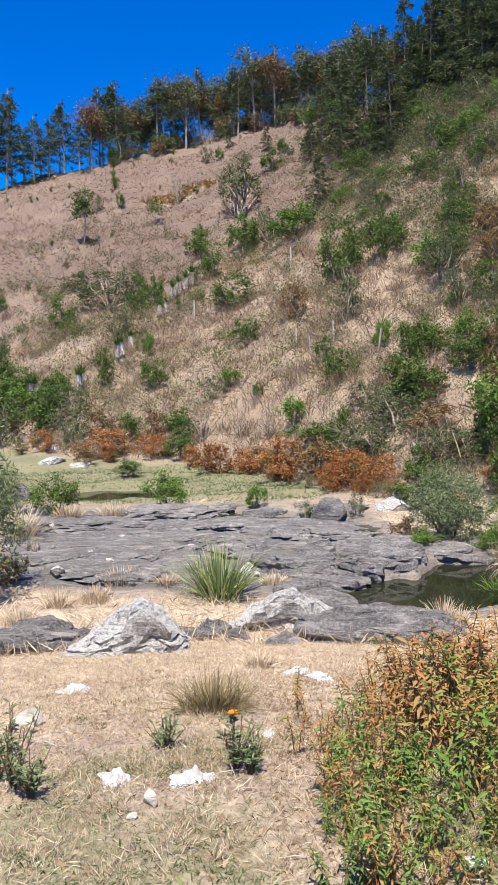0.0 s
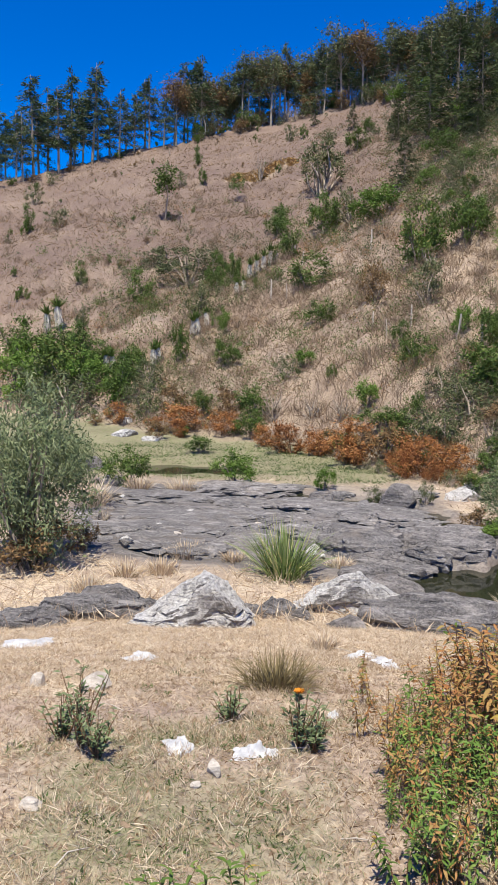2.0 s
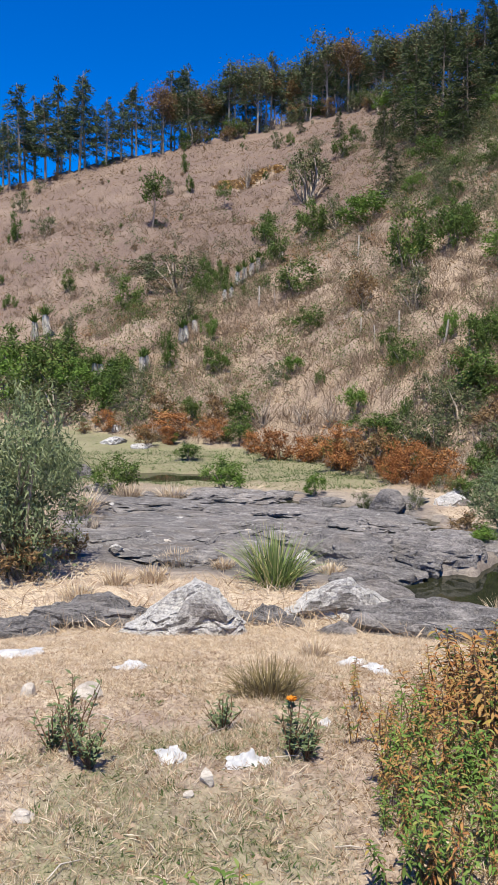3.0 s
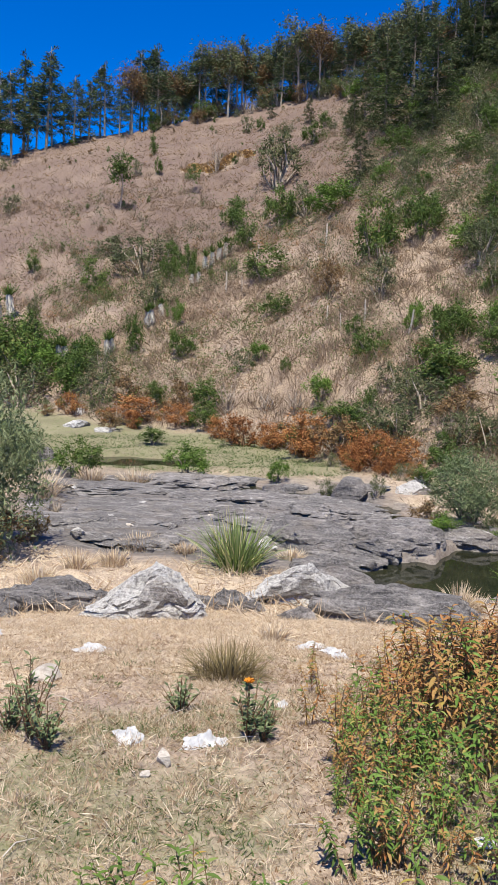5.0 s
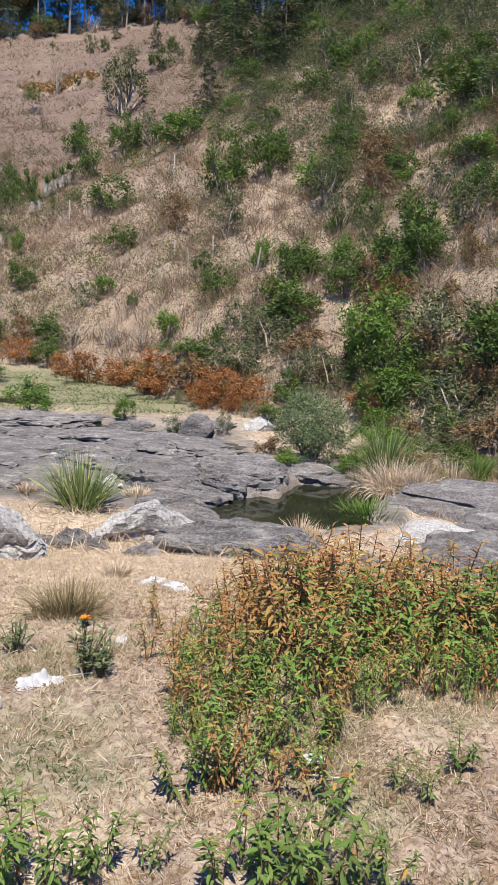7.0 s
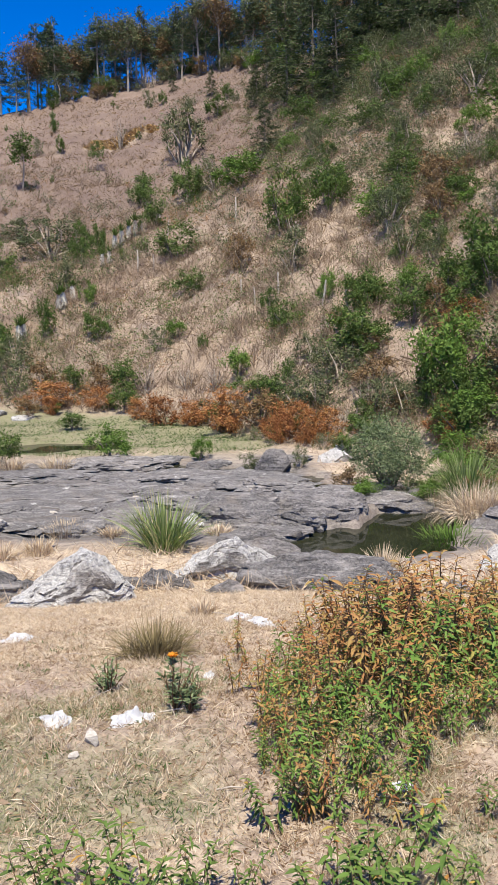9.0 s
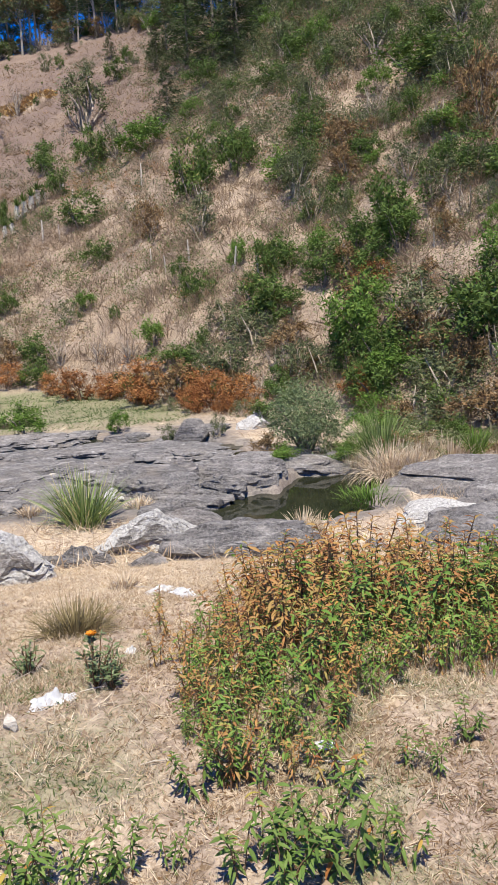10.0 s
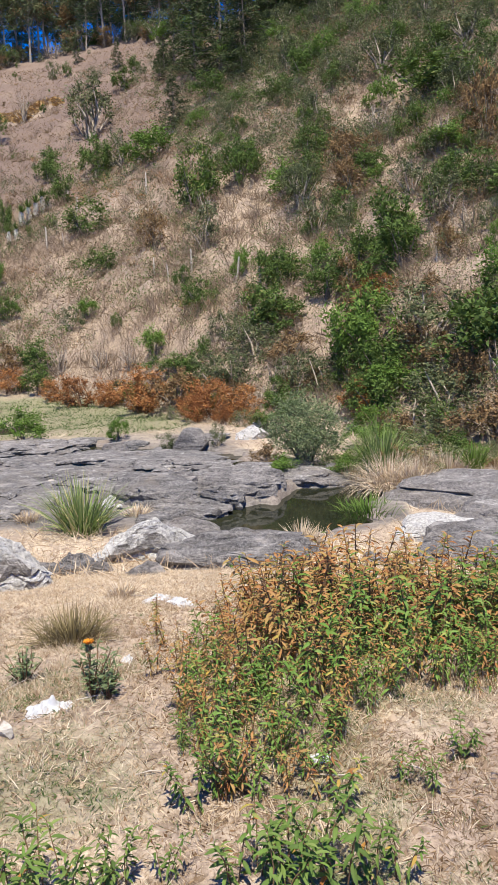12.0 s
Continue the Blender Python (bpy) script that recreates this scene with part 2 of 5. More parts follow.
GREEN_LEAF = leaf_mat("green_leaf", [(0.0, (0.031, 0.061, 0.012)), (0.45, (0.074, 0.142, 0.027)), (0.8, (0.123, 0.197, 0.043)), (1.0, (0.209, 0.209, 0.061))])
BRIGHT_LEAF = leaf_mat("bright_leaf", [(0.0, (0.056, 0.113, 0.017)), (0.5, (0.113, 0.225, 0.033)), (1.0, (0.213, 0.315, 0.068))])
OLIVE_LEAF = leaf_mat("olive_leaf", [(0.0, (0.048, 0.066, 0.030)), (0.5, (0.108, 0.142, 0.064)), (0.85, (0.19, 0.205, 0.10)), (1.0, (0.32, 0.26, 0.15))])
WILLOW_LEAF = leaf_mat("willow_leaf", [(0.0, (0.089, 0.133, 0.059)), (0.5, (0.171, 0.230, 0.111)), (1.0, (0.312, 0.356, 0.194))])
RUST_LEAF = leaf_mat("rust_leaf", [(0.0, (0.11, 0.045, 0.022)), (0.4, (0.31, 0.12, 0.042)), (0.75, (0.50, 0.23, 0.085)), (1.0, (0.20, 0.20, 0.07))], 0.18, 0.55, 0.4)
DRY_LEAF = leaf_mat("dry_leaf", [(0.0, (0.13, 0.086, 0.06)), (0.5, (0.28, 0.203, 0.148)), (1.0, (0.48, 0.38, 0.28))], 0.2, 0.8)
BROWN_LEAF = leaf_mat("brown_leaf", [(0.0, (0.090, 0.068, 0.038)), (0.5, (0.210, 0.135, 0.068)), (0.8, (0.330, 0.195, 0.090)), (1.0, (0.150, 0.165, 0.068))])
NEEDLE = leaf_mat("pine_needle", [(0.0, (0.027, 0.054, 0.027)), (0.5, (0.060, 0.102, 0.048)), (1.0, (0.128, 0.170, 0.076))], 0.15)
OCHRE = leaf_mat("ochre_spoil", [(0.0, (0.26, 0.15, 0.06)), (0.5, (0.46, 0.29, 0.12)), (1.0, (0.60, 0.42, 0.20))], 0.0, 0.9)
FIR_NEEDLE = leaf_mat("fir_needle", [(0.0, (0.018, 0.036, 0.014)), (0.5, (0.045, 0.078, 0.028)), (1.0, (0.10, 0.135, 0.05))], 0.15)
MEADOW = leaf_mat("meadow_blade", [(0.0, (0.05, 0.088, 0.024)), (0.6, (0.095, 0.172, 0.05)), (0.85, (0.19, 0.235, 0.09)), (1.0, (0.42, 0.34, 0.20))], 0.25)
CLOD = leaf_mat("soil_clod", [(0.0, (0.15, 0.10, 0.07)), (0.5, (0.32, 0.235, 0.17)), (1.0, (0.52, 0.42, 0.33))], 0.0, 0.95)
DEAD_LEAF = leaf_mat("dead_leaf_litter", [(0.0, (0.10, 0.055, 0.032)), (0.5, (0.245, 0.15, 0.085)), (1.0, (0.46, 0.34, 0.21))], 0.1, 0.8)
STRAW = leaf_mat("straw", [(0.0, (0.27, 0.175, 0.11)), (0.4, (0.60, 0.465, 0.32)), (0.8, (0.84, 0.72, 0.56)), (1.0, (0.850, 0.804, 0.632))], 0.2, 0.7)
TURF = leaf_mat("turf", [(0.0, (0.11, 0.15, 0.06)), (0.5, (0.22, 0.27, 0.125)), (0.8, (0.36, 0.37, 0.20)), (1.0, (0.60, 0.52, 0.35))], 0.3)
BLADE = leaf_mat("sword_leaf", [(0.0, (0.083, 0.143, 0.037)), (0.5, (0.180, 0.270, 0.083)), (0.8, (0.330, 0.406, 0.166)), (1.0, (0.630, 0.540, 0.300))], 0.25)
WEED_LEAF = leaf_mat("weed_leaf", [(0.0, (0.09, 0.155, 0.026)), (0.40, (0.135, 0.265, 0.048)), (0.74, (0.235, 0.36, 0.09)), (0.86, (0.46, 0.40, 0.12)), (0.93, (0.48, 0.26, 0.085)), (1.0, (0.22, 0.095, 0.045))], 0.3, 0.5, 0.3)
GREEN_WEED = leaf_mat("green_weed_leaf", [(0.0, (0.06, 0.115, 0.026)), (0.5, (0.125, 0.22, 0.046)), (0.9, (0.23, 0.315, 0.09)), (1.0, (0.42, 0.38, 0.12))], 0.3, 0.5, 0.3)
RUSTY_WEED = leaf_mat("rusty_weed_leaf", [(0.0, (0.20, 0.24, 0.07)), (0.2, (0.38, 0.29, 0.10)), (0.5, (0.50, 0.275, 0.11)), (0.8, (0.40, 0.17, 0.065)), (1.0, (0.18, 0.075, 0.04))], 0.3, 0.6, 0.3)
SEDGE = leaf_mat("half_dry_sedge", [(0.0, (0.13, 0.10, 0.05)), (0.5, (0.27, 0.22, 0.11)), (0.8, (0.38, 0.31, 0.17)), (1.0, (0.62, 0.50, 0.30))], 0.2, 0.7)
YUCCA_SKIRT = leaf_mat("bleached_dead_leaf", [(0.0, (0.55, 0.50, 0.42)), (1.0, (0.82, 0.77, 0.68))], 0.1, 0.8)
PETAL = leaf_mat("orange_petal", [(0.0, (0.75, 0.25, 0.02)), (1.0, (0.95, 0.42, 0.03))], 0.2)
BARK = bark_mat("grey_bark", (0.10, 0.085, 0.07), (0.30, 0.26, 0.215))
PALE_BARK = bark_mat("pale_bark", (0.22, 0.18, 0.145), (0.46, 0.40, 0.33))
TWIG = bark_mat("brown_stem", (0.10, 0.06, 0.035), (0.26, 0.16, 0.09), 20)
STAKE = bark_mat("weathered_stake", (0.32, 0.28, 0.24), (0.60, 0.55, 0.48), 14)

# ---- makers ----
rng = np.random.default_rng(7)


def mesh(name, verts, faces, material, smooth=False):
    me = bpy.data.meshes.new(name)
    verts = np.asarray(verts, np.float32).reshape(-1, 3)
    if isinstance(faces, np.ndarray):
        n, k = faces.shape
        me.vertices.add(len(verts))
        me.vertices.foreach_set("co", verts.ravel())
        me.loops.add(n * k)
        me.loops.foreach_set("vertex_index", faces.astype(np.int32).ravel())
        me.polygons.add(n)
        me.polygons.foreach_set("loop_start", np.arange(0, n * k, k, dtype=np.int32))
        me.polygons.foreach_set("loop_total", np.full(n, k, np.int32))
        me.update(calc_edges=True)
    else:
        me.from_pydata([tuple(v) for v in verts.tolist()], [], faces)
    me.materials.append(material)
    if smooth:
        me.polygons.foreach_set("use_smooth", np.ones(len(me.polygons), bool))
    return me


def part(name, me, parent=None, label="", at=None):
    ob = new(name, me)
    if parent is not None:
        ob.parent = parent
    if at is not None:
        ob.matrix_basis = at
    return tagged(ob, label)


def thing(name, label, category, group=""):
    return tagged(new(name), label, category, group)


def unit(v):
    return v / np.maximum(np.linalg.norm(v, axis=-1, keepdims=True), 1e-9)


def leaves(base, way, length, width, r=rng, droop=0.0, simple=False, face=None):
    """Pointed leaves as folded quads: arrays of foot, direction, length and width; face: where their upper sides look."""
    base, way = np.asarray(base, float), unit(np.asarray(way, float))
    n = len(base)
    length, width = np.broadcast_to(length, n)[:, None], np.broadcast_to(width, n)[:, None]
    side = unit(np.cross(way, r.normal(size=(n, 3)) if face is None else unit(face) + r.normal(size=(n, 3)) * 0.35))
    up = np.cross(side, way)
    mid = base + way * length * 0.45
    tip = base + way * length - np.array([0, 0, 1.0]) * droop * length
    if simple:  # far off: one face a leaf
        v = np.stack([base - side * width * 0.3, mid + side * width * 0.55, tip], 1).reshape(-1, 3)
        return v, np.arange(3 * n).reshape(n, 3)
    v = np.stack([base, mid + side * width / 2 + up * width * 0.2, tip, mid - side * width / 2 + up * width * 0.2], 1).reshape(-1, 3)
    return v, np.arange(4 * n).reshape(n, 4)


def tube(points, radii, sides=6):
    """A tapering stem through points."""
    points = np.asarray(points, float)
    v, f = [], []
    for i, (p, rad) in enumerate(zip(points, radii)):
        d = unit(points[min(i + 1, len(points) - 1)] - points[max(i - 1, 0)])
        a = unit(np.cross(d, [0.31, 0.91, 0.27]))
        b = np.cross(d, a)
        for k in range(sides):
            t = 2 * math.pi * k / sides
            v.append(p + rad * (math.cos(t) * a + math.sin(t) * b))
    for i in range(len(points) - 1):
        for k in range(sides):
            f.append((i * sides + k, i * sides + (k + 1) % sides, (i + 1) * sides + (k + 1) % sides, (i + 1) * sides + k))
    return np.array(v), np.array(f)


def join(pieces):
    vs, fs, n = [], [], 0
    for v, f in pieces:
        vs.append(v)
        fs.append(f + n)
        n += len(v)
    return np.concatenate(vs), np.concatenate(fs)


def crown_points(r, clumps, per, size, spread, floor=0.15):
    """Leaf feet in uneven clumps inside an egg of half sizes size over z=0."""
    c = r.normal(size=(clumps, 3))
    c = unit(c) * (r.random((clumps, 1)) ** 0.45)
    c = c * size + np.array([0, 0, size[2] * 1.02])
    c[:, 2] = np.maximum(c[:, 2], floor)
    sp = spread * (0.6 + 0.8 * r.random((clumps, 1)))
    p = np.repeat(c, per, 0) + r.normal(size=(clumps * per, 3)) * np.repeat(sp, per, 0)
    p[:, 2] = np.maximum(p[:, 2], 0.02)
    return c, p


def shrub_meshes(seed, leaf, bark, clumps=26, per=26, wide=0.5, leaf_len=0.10, leaf_wide=0.045, spread=0.10, lift=0.0, stems=6, up=0.4):
    """A shrub one metre high: branching stems and a crown of small leaves."""
    r = np.random.default_rng(seed)
    size = np.array([wide, wide, (1 - lift) / 2])
    c, p = crown_points(r, clumps, per, size, spread)
    c[:, 2] += lift
    p[:, 2] += lift
    way = r.normal(size=p.shape) + (p - np.array([0, 0, 0.4])) * 0.8 + np.array([0, 0, up])
    face = unit(p - np.repeat(c, per, 0)) + 0.5 * unit(p - np.array([0, 0, 0.45])) + np.array([0, 0, 0.35])
    v, f = leaves(p, way, leaf_len * (0.6 + 0.8 * r.random(len(p))), leaf_wide * (0.7 + 0.6 * r.random(len(p))), r, 0.1, True, face)
    crown = mesh("crown", v, f, leaf)
    # all stems rise from one stool: they share its ring
    ring = [(0.045 * math.cos(1.2566 * k), 0.045 * math.sin(1.2566 * k), -0.08) for k in range(5)]
    sv, sf = list(ring), []
    for i in range(min(stems, len(c))):
        top = c[i * len(c) // stems]
        m = np.array([top[0] * 0.45, top[1] * 0.45, top[2] * 0.5]) + r.normal(size=3) * 0.05
        tv, _ = tube([m, top], [0.015, 0.005], 5)
        base = len(sv)
        sv += [tuple(q) for q in tv]
        for k in range(5):
            j = (k + 1) % 5
            sf += [(k, j, base + j, base + k), (base + k, base + j, base + 5 + j, base + 5 + k)]
    return mesh("wood", np.array(sv), np.array(sf), bark, True), crown


def make_shrub(name, label, seed, leaf, bark, **kw):
    stems, crown = shrub_meshes(seed, leaf, bark, **kw)
    return name, label, stems, crown


def plant_shrub(kind, az, d, high, wide, r, label="", group="", category="shrub"):
    name, text, stems, crown = kind
    x, y, z = spot(az, d)
    ob = thing(name, label or text, category, group)
    part("wood", stems, ob)
    part("crown", crown, ob)
    ob.matrix_basis = pose(x, y, z - 0.04 * high, 0, 0, r.uniform(0, 360)) @ Matrix.Diagonal((wide, wide, high, 1))
    return ob


def pine_meshes(seed, bare=0.45, half=0.16, rows=15, needle=NEEDLE, bark=BARK, droop=0.25, per=26, shape=1.0):
    """A conifer one metre high: a straight trunk, whorls of boughs and hanging needle sprays."""
    r = np.random.default_rng(seed)
    trunk = tube([(0, 0, -0.03), (0.006 * r.normal(), 0.006 * r.normal(), 0.5), (0, 0, 1)], [0.013, 0.009, 0.002], 6)
    boughs, feet, ways = [], [], []
    for i in range(rows):
        t = (i + r.random()) / rows
        z = bare + (0.985 - bare) * t
        reach = half * ((1 - t) ** shape * 0.95 + 0.12) * (0.65 + 0.6 * r.random())
        for k in range(r.integers(3, 6)):
            a = r.random() * 2 * math.pi
            end = np.array([math.cos(a) * reach, math.sin(a) * reach, z - droop * reach + 0.03 * r.normal()])
            start = np.array([0, 0, z])
            boughs.append(tube([start, end], [0.004, 0.001], 3))
            n = int(per * (0.4 + 0.6 * reach / half))
            u = r.random((n, 1)) ** 0.6
            feet.append(start + (end - start) * u + r.normal(size=(n, 3)) * 0.012)
            ways.append((end - start) / reach + r.normal(size=(n, 3)) * 0.55 + np.array([0, 0, 0.15]))
    p, w = np.concatenate(feet), np.concatenate(ways)
    v, f = leaves(p, w, 0.040 * (0.6 + 0.8 * r.random(len(p))), 0.013, r, 0.15, True)
    tv, tf = join([trunk] + boughs)
    return mesh("trunk", tv, tf, bark, True), mesh("crown", v, f, needle)


def broadleaf_meshes(seed, leaf, bark=PALE_BARK, bare=0.35, half=0.2, clumps=30, per=22, size=0.03):
    """A slender tree one metre high, with limbs and an open crown."""
    r = np.random.default_rng(seed)
    c, p = crown_points(r, clumps, per, np.array([half, half, (1 - bare) / 2]), 0.045, 0.0)
    c[:, 2] += bare
    p[:, 2] += bare
    bend = r.normal(size=2) * 0.02
    pieces = [tube([(0, 0, -0.03), (bend[0], bend[1], 0.4), (0, 0, 0.92)], [0.014, 0.010, 0.003], 6)]
    for q in c[::2]:
        z = max(bare * 0.8, q[2] - 0.15)
        pieces.append(tube([(0, 0, z), q], [0.005, 0.0015], 4))
    way = r.normal(size=p.shape) + np.array([0, 0, 0.1])
    face = unit(p - np.repeat(c, per, 0)) + np.array([0, 0, 0.5])
    v, f = leaves(p, way, size * (0.6 + 0.8 * r.random(len(p))), size * 0.62, r, 0.1, True, face)
    tv, tf = join(pieces)
    return mesh("trunk", tv, tf, bark, True), mesh("crown", v, f, leaf)


def plant_tree(name, label, meshes, az, d, high, wide, r, category="tree", group="", lift=0.0):
    x, y, z = spot(az, d)
    ob = thing(name, label, category, group)
    part("trunk", meshes[0], ob)
    part("crown", meshes[1], ob)
    ob.matrix_basis = pose(x, y, z + lift, r.normal() * 1.5, r.normal() * 1.5, r.uniform(0, 360)) @ Matrix.Diagonal((high * wide, high * wide, high, 1))
    return ob


def rock_mesh(name, seed, material, size, rough=0.10, steps=0.0, level=4, peak=0.0, flat=0.0, cuts=16):
    """A weathered angular rock of the given full sizes, foot at z=0: a lump cut by chance planes, then ledged along the bedding and roughened."""
    r = np.random.default_rng(seed)
    bm = bmesh.new()
    bmesh.ops.create_icosphere(bm, subdivisions=level, radius=1.0)
    co = np.array([v.co[:] for v in bm.verts])
    co = co / np.maximum(np.abs(co).max(1, keepdims=True) ** 0.75, 1e-6)
    planes = unit(r.normal(size=(cuts, 3)) * np.array([1, 1, 0.8]) + np.array([0, -0.15, 0.25]))
    for q in planes:
        far = r.uniform(0.62, 0.92)
        over = co @ q - far
        co = co - np.maximum(over, 0)[:, None] * q * 0.94
    if flat:
        co[:, 2] = np.where(co[:, 2] > 0.25, 0.25 + (co[:, 2] - 0.25) * (1 - flat), co[:, 2])
    off = Vector((seed * 3.7, seed * 1.3, seed * 2.1))
    out = []
    for p in co:
        p = Vector(p)
        n1 = noise.fractal(p * 1.6 + off, 0.9, 2.0, 3)
        n2 = noise.fractal(Vector((p.x * 5, p.y * 5, p.z * 9)) + off, 0.7, 2.1, 5)
        p *= 1 + rough * n1 + rough * 0.55 * n2
        if steps:
            h = p.z * steps + 0.5 * n1 + 0.45 * p.x + 0.2 * p.y
            k = h - math.floor(h)
            p.z += (math.floor(h) + min(1, k * k * 3.5) - h) / steps * 0.55
            p.x *= 1 + 0.06 * math.sin(6.28 * k)
            p.y *= 1 + 0.06 * math.sin(6.28 * k)
        if peak and p.z > -0.2:  # a ridged crest that falls off to both sides
            fall = max(0.0, 1 - abs(p.x - 0.12 + 0.12 * n1) / 0.95)
            p.z = -0.2 + (p.z + 0.2) * (1 - peak + peak * (0.12 + 1.0 * fall))
        out.append(p)
    top = max(p.z for p in out)
    for v, p in zip(bm.verts, out):
        v.co = (p.x * size[0] / 1.75, p.y * size[1] / 1.75, (p.z + 0.5) / (top + 0.5) * size[2])
    me = bpy.data.meshes.new(name)
    bm.to_mesh(me)
    bm.free()
    me.materials.append(material)
    return me


def blades_clump(seed, n, high, wide, material, lean=0.8, width=0.022, curl=0.5, segs=4):
    """A clump of long arching sword leaves."""
    r = np.random.default_rng(seed)
    vs, fs = [], []
    for i in range(n):
        a, out = r.random() * 2 * math.pi, lean * r.random() ** 0.8
        foot_at = np.array([math.cos(a), math.sin(a), 0]) * wide * 0.16 * r.random()
        length = high * (0.65 + 0.5 * r.random())
        side = np.array([-math.sin(a), math.cos(a), 0.0]) + r.normal(size=3) * 0.3
        side = unit(side)
        base = len(vs)
        p, ang = foot_at, out * 0.5
        for s in range(segs + 1):
            t = s / segs
            w = width * (1 - t ** 1.5) * 0.5 + 0.0008
            vs += [p - side * w, p + side * w]
            ang = ang + curl * out * (0.35 + r.random() * 0.3)
            p = p + length / segs * np.array([math.cos(a) * math.sin(ang), math.sin(a) * math.sin(ang), math.cos(ang)])
        for s in range(segs):
            fs.append((base + 2 * s, base + 2 * s + 1, base + 2 * s + 3, base + 2 * s + 2))
    return mesh("tuft", np.array(vs), np.array(fs), material)


# ---- where things stand: azimuth, distance, height, width ----
HILL_SHRUBS_LOW = [(-0.4, 69.3, 4.03, 4.18, "saplings"), (-4.6, 79.4, 2.54, 1.7, "bare"), (1.6, 89.5, 2.91, 1.29, "fir"), (-1.0, 102.7, 2.97, 1.19, "fir"),
    (-2.6, 95.9, 1.79, 1.38, "olive"), (-1.7, 95.8, 1.38, 0.83, "green"), (-8.5, 80.9, 1.5, 0.75, "green"),
    (-10.1, 81.1, 1.5, 1.04, "olive"), (-8.9, 87.6, 1.88, 0.88, "dark"), (5.2, 59.3, 3.71, 2.11, "fir"), (3.5, 55.7, 2.05, 3.15, "bright"),
    (-0.1, 58.3, 2.55, 1.97, "green"), (1.7, 58.4, 2.14, 2.14, "olive"), (6.3, 43.9, 2.83, 2.22, "dark"), (9.6, 44.0, 2.23, 1.61, "green"),
    (7.1, 36.5, 1.84, 1.58, "saplings"), (3.5, 40.4, 2.04, 1.19, "brown"), (-1.2, 48.2, 1.75, 2.53, "dark")]
HILL_SHRUBS_MID = [(-3.3, 60.8, 1.97, 1.93, "dark"), (-2.8, 54.8, 2.23, 1.77, "dark"), (-0.1, 41.8, 1.37, 1.31, "green"), (-12.7, 52.7, 2.03, 1.69, "dark"),
    (-7.6, 52.6, 2.43, 1.25, "dark"), (-6.4, 53.6, 1.8, 1.13, "green"), (-9.4, 54.8, 2.3, 3.15, "olive"), (-11.4, 58.5, 1.31, 2.46, "olive"),
    (-8.6, 47.6, 2.0, 2.06, "olive"), (-16.7, 60.1, 1.35, 0.93, "dark"), (-18.2, 75.8, 1.5, 1.92, "olive"),
    (-20.3, 75.3, 2.23, 1.17, "dark"), (-19.8, 85.7, 1.82, 1.45, "olive"), (-18.7, 91.2, 1.17, 1.17, "olive"),
    (-16.7, 52.0, 1.53, 0.8, "olive"), (-6.5, 39.5, 1.32, 1.16, "green"), (-10.0, 41.8, 1.81, 0.88, "green"),
    (-7.2, 44.0, 1.14, 0.8, "bright")]
HILL_SHRUBS_FOOT = [(-16.0, 42.2, 1.89, 1.83, "bright"), (-19.4, 46.7, 2.09, 3.1, "green"), (-17.4, 46.9, 1.96, 1.96, "green"),
    (-2.4, 36.1, 0.96, 0.91, "olive"), (-1.1, 37.1, 0.78, 1.09, "bright"), (0.7, 34.0, 0.62, 0.38, "green"), (3.3, 29.8, 1.0, 1.0, "bright"),
    (6.6, 27.6, 0.77, 0.54, "green"), (4.1, 27.9, 0.62, 1.21, "green"), (12.0, 30.7, 1.41, 1.33, "green"), (11.2, 27.9, 1.44, 1.6, "green"),
    (-4.9, 33.5, 1.31, 1.31, "green"), (-13.8, 41.2, 1.58, 1.73, "green"), (-12.3, 36.9, 1.55, 1.55, "olive"),
    (-20.9, 45.5, 2.55, 2.55, "bright"), (-17.5, 40.8, 2.0, 2.86, "olive"), (-3.3, 33.0, 1.38, 1.15, "bare"),
    (-6.5, 34.1, 1.31, 1.19, "brown")]
HILL_SHRUBS_RIGHT = [(18.9, 46.8, 1.53, 1.5, "bright"), (22.2, 43.5, 1.93, 3.73, "green"), (25.8, 36.4, 3.09, 1.54, "brown"), (18.2, 36.5, 0.82, 1.08, "bright"),
    (20.0, 29.9, 2.09, 1.67, "green"), (23.5, 36.0, 0.92, 1.53, "bright"), (27.7, 29.8, 1.88, 1.67, "green"),
    (18.0, 23.9, 1.98, 1.76, "bright"), (19.9, 22.1, 0.93, 1.43, "bright"), (22.4, 23.4, 1.64, 2.13, "olive"),
    (26.3, 21.5, 1.88, 2.41, "green"), (28.3, 22.0, 1.69, 1.38, "green"), (11.7, 27.7, 1.26, 1.59, "green"),
    (10.4, 26.7, 1.12, 1.53, "olive"), (12.2, 30.5, 1.32, 1.28, "dark"), (15.3, 28.4, 1.23, 1.39, "dark"), (18.8, 27.2, 0.76, 1.14, "rust"),
    (27.8, 24.0, 1.51, 1.51, "bright")]
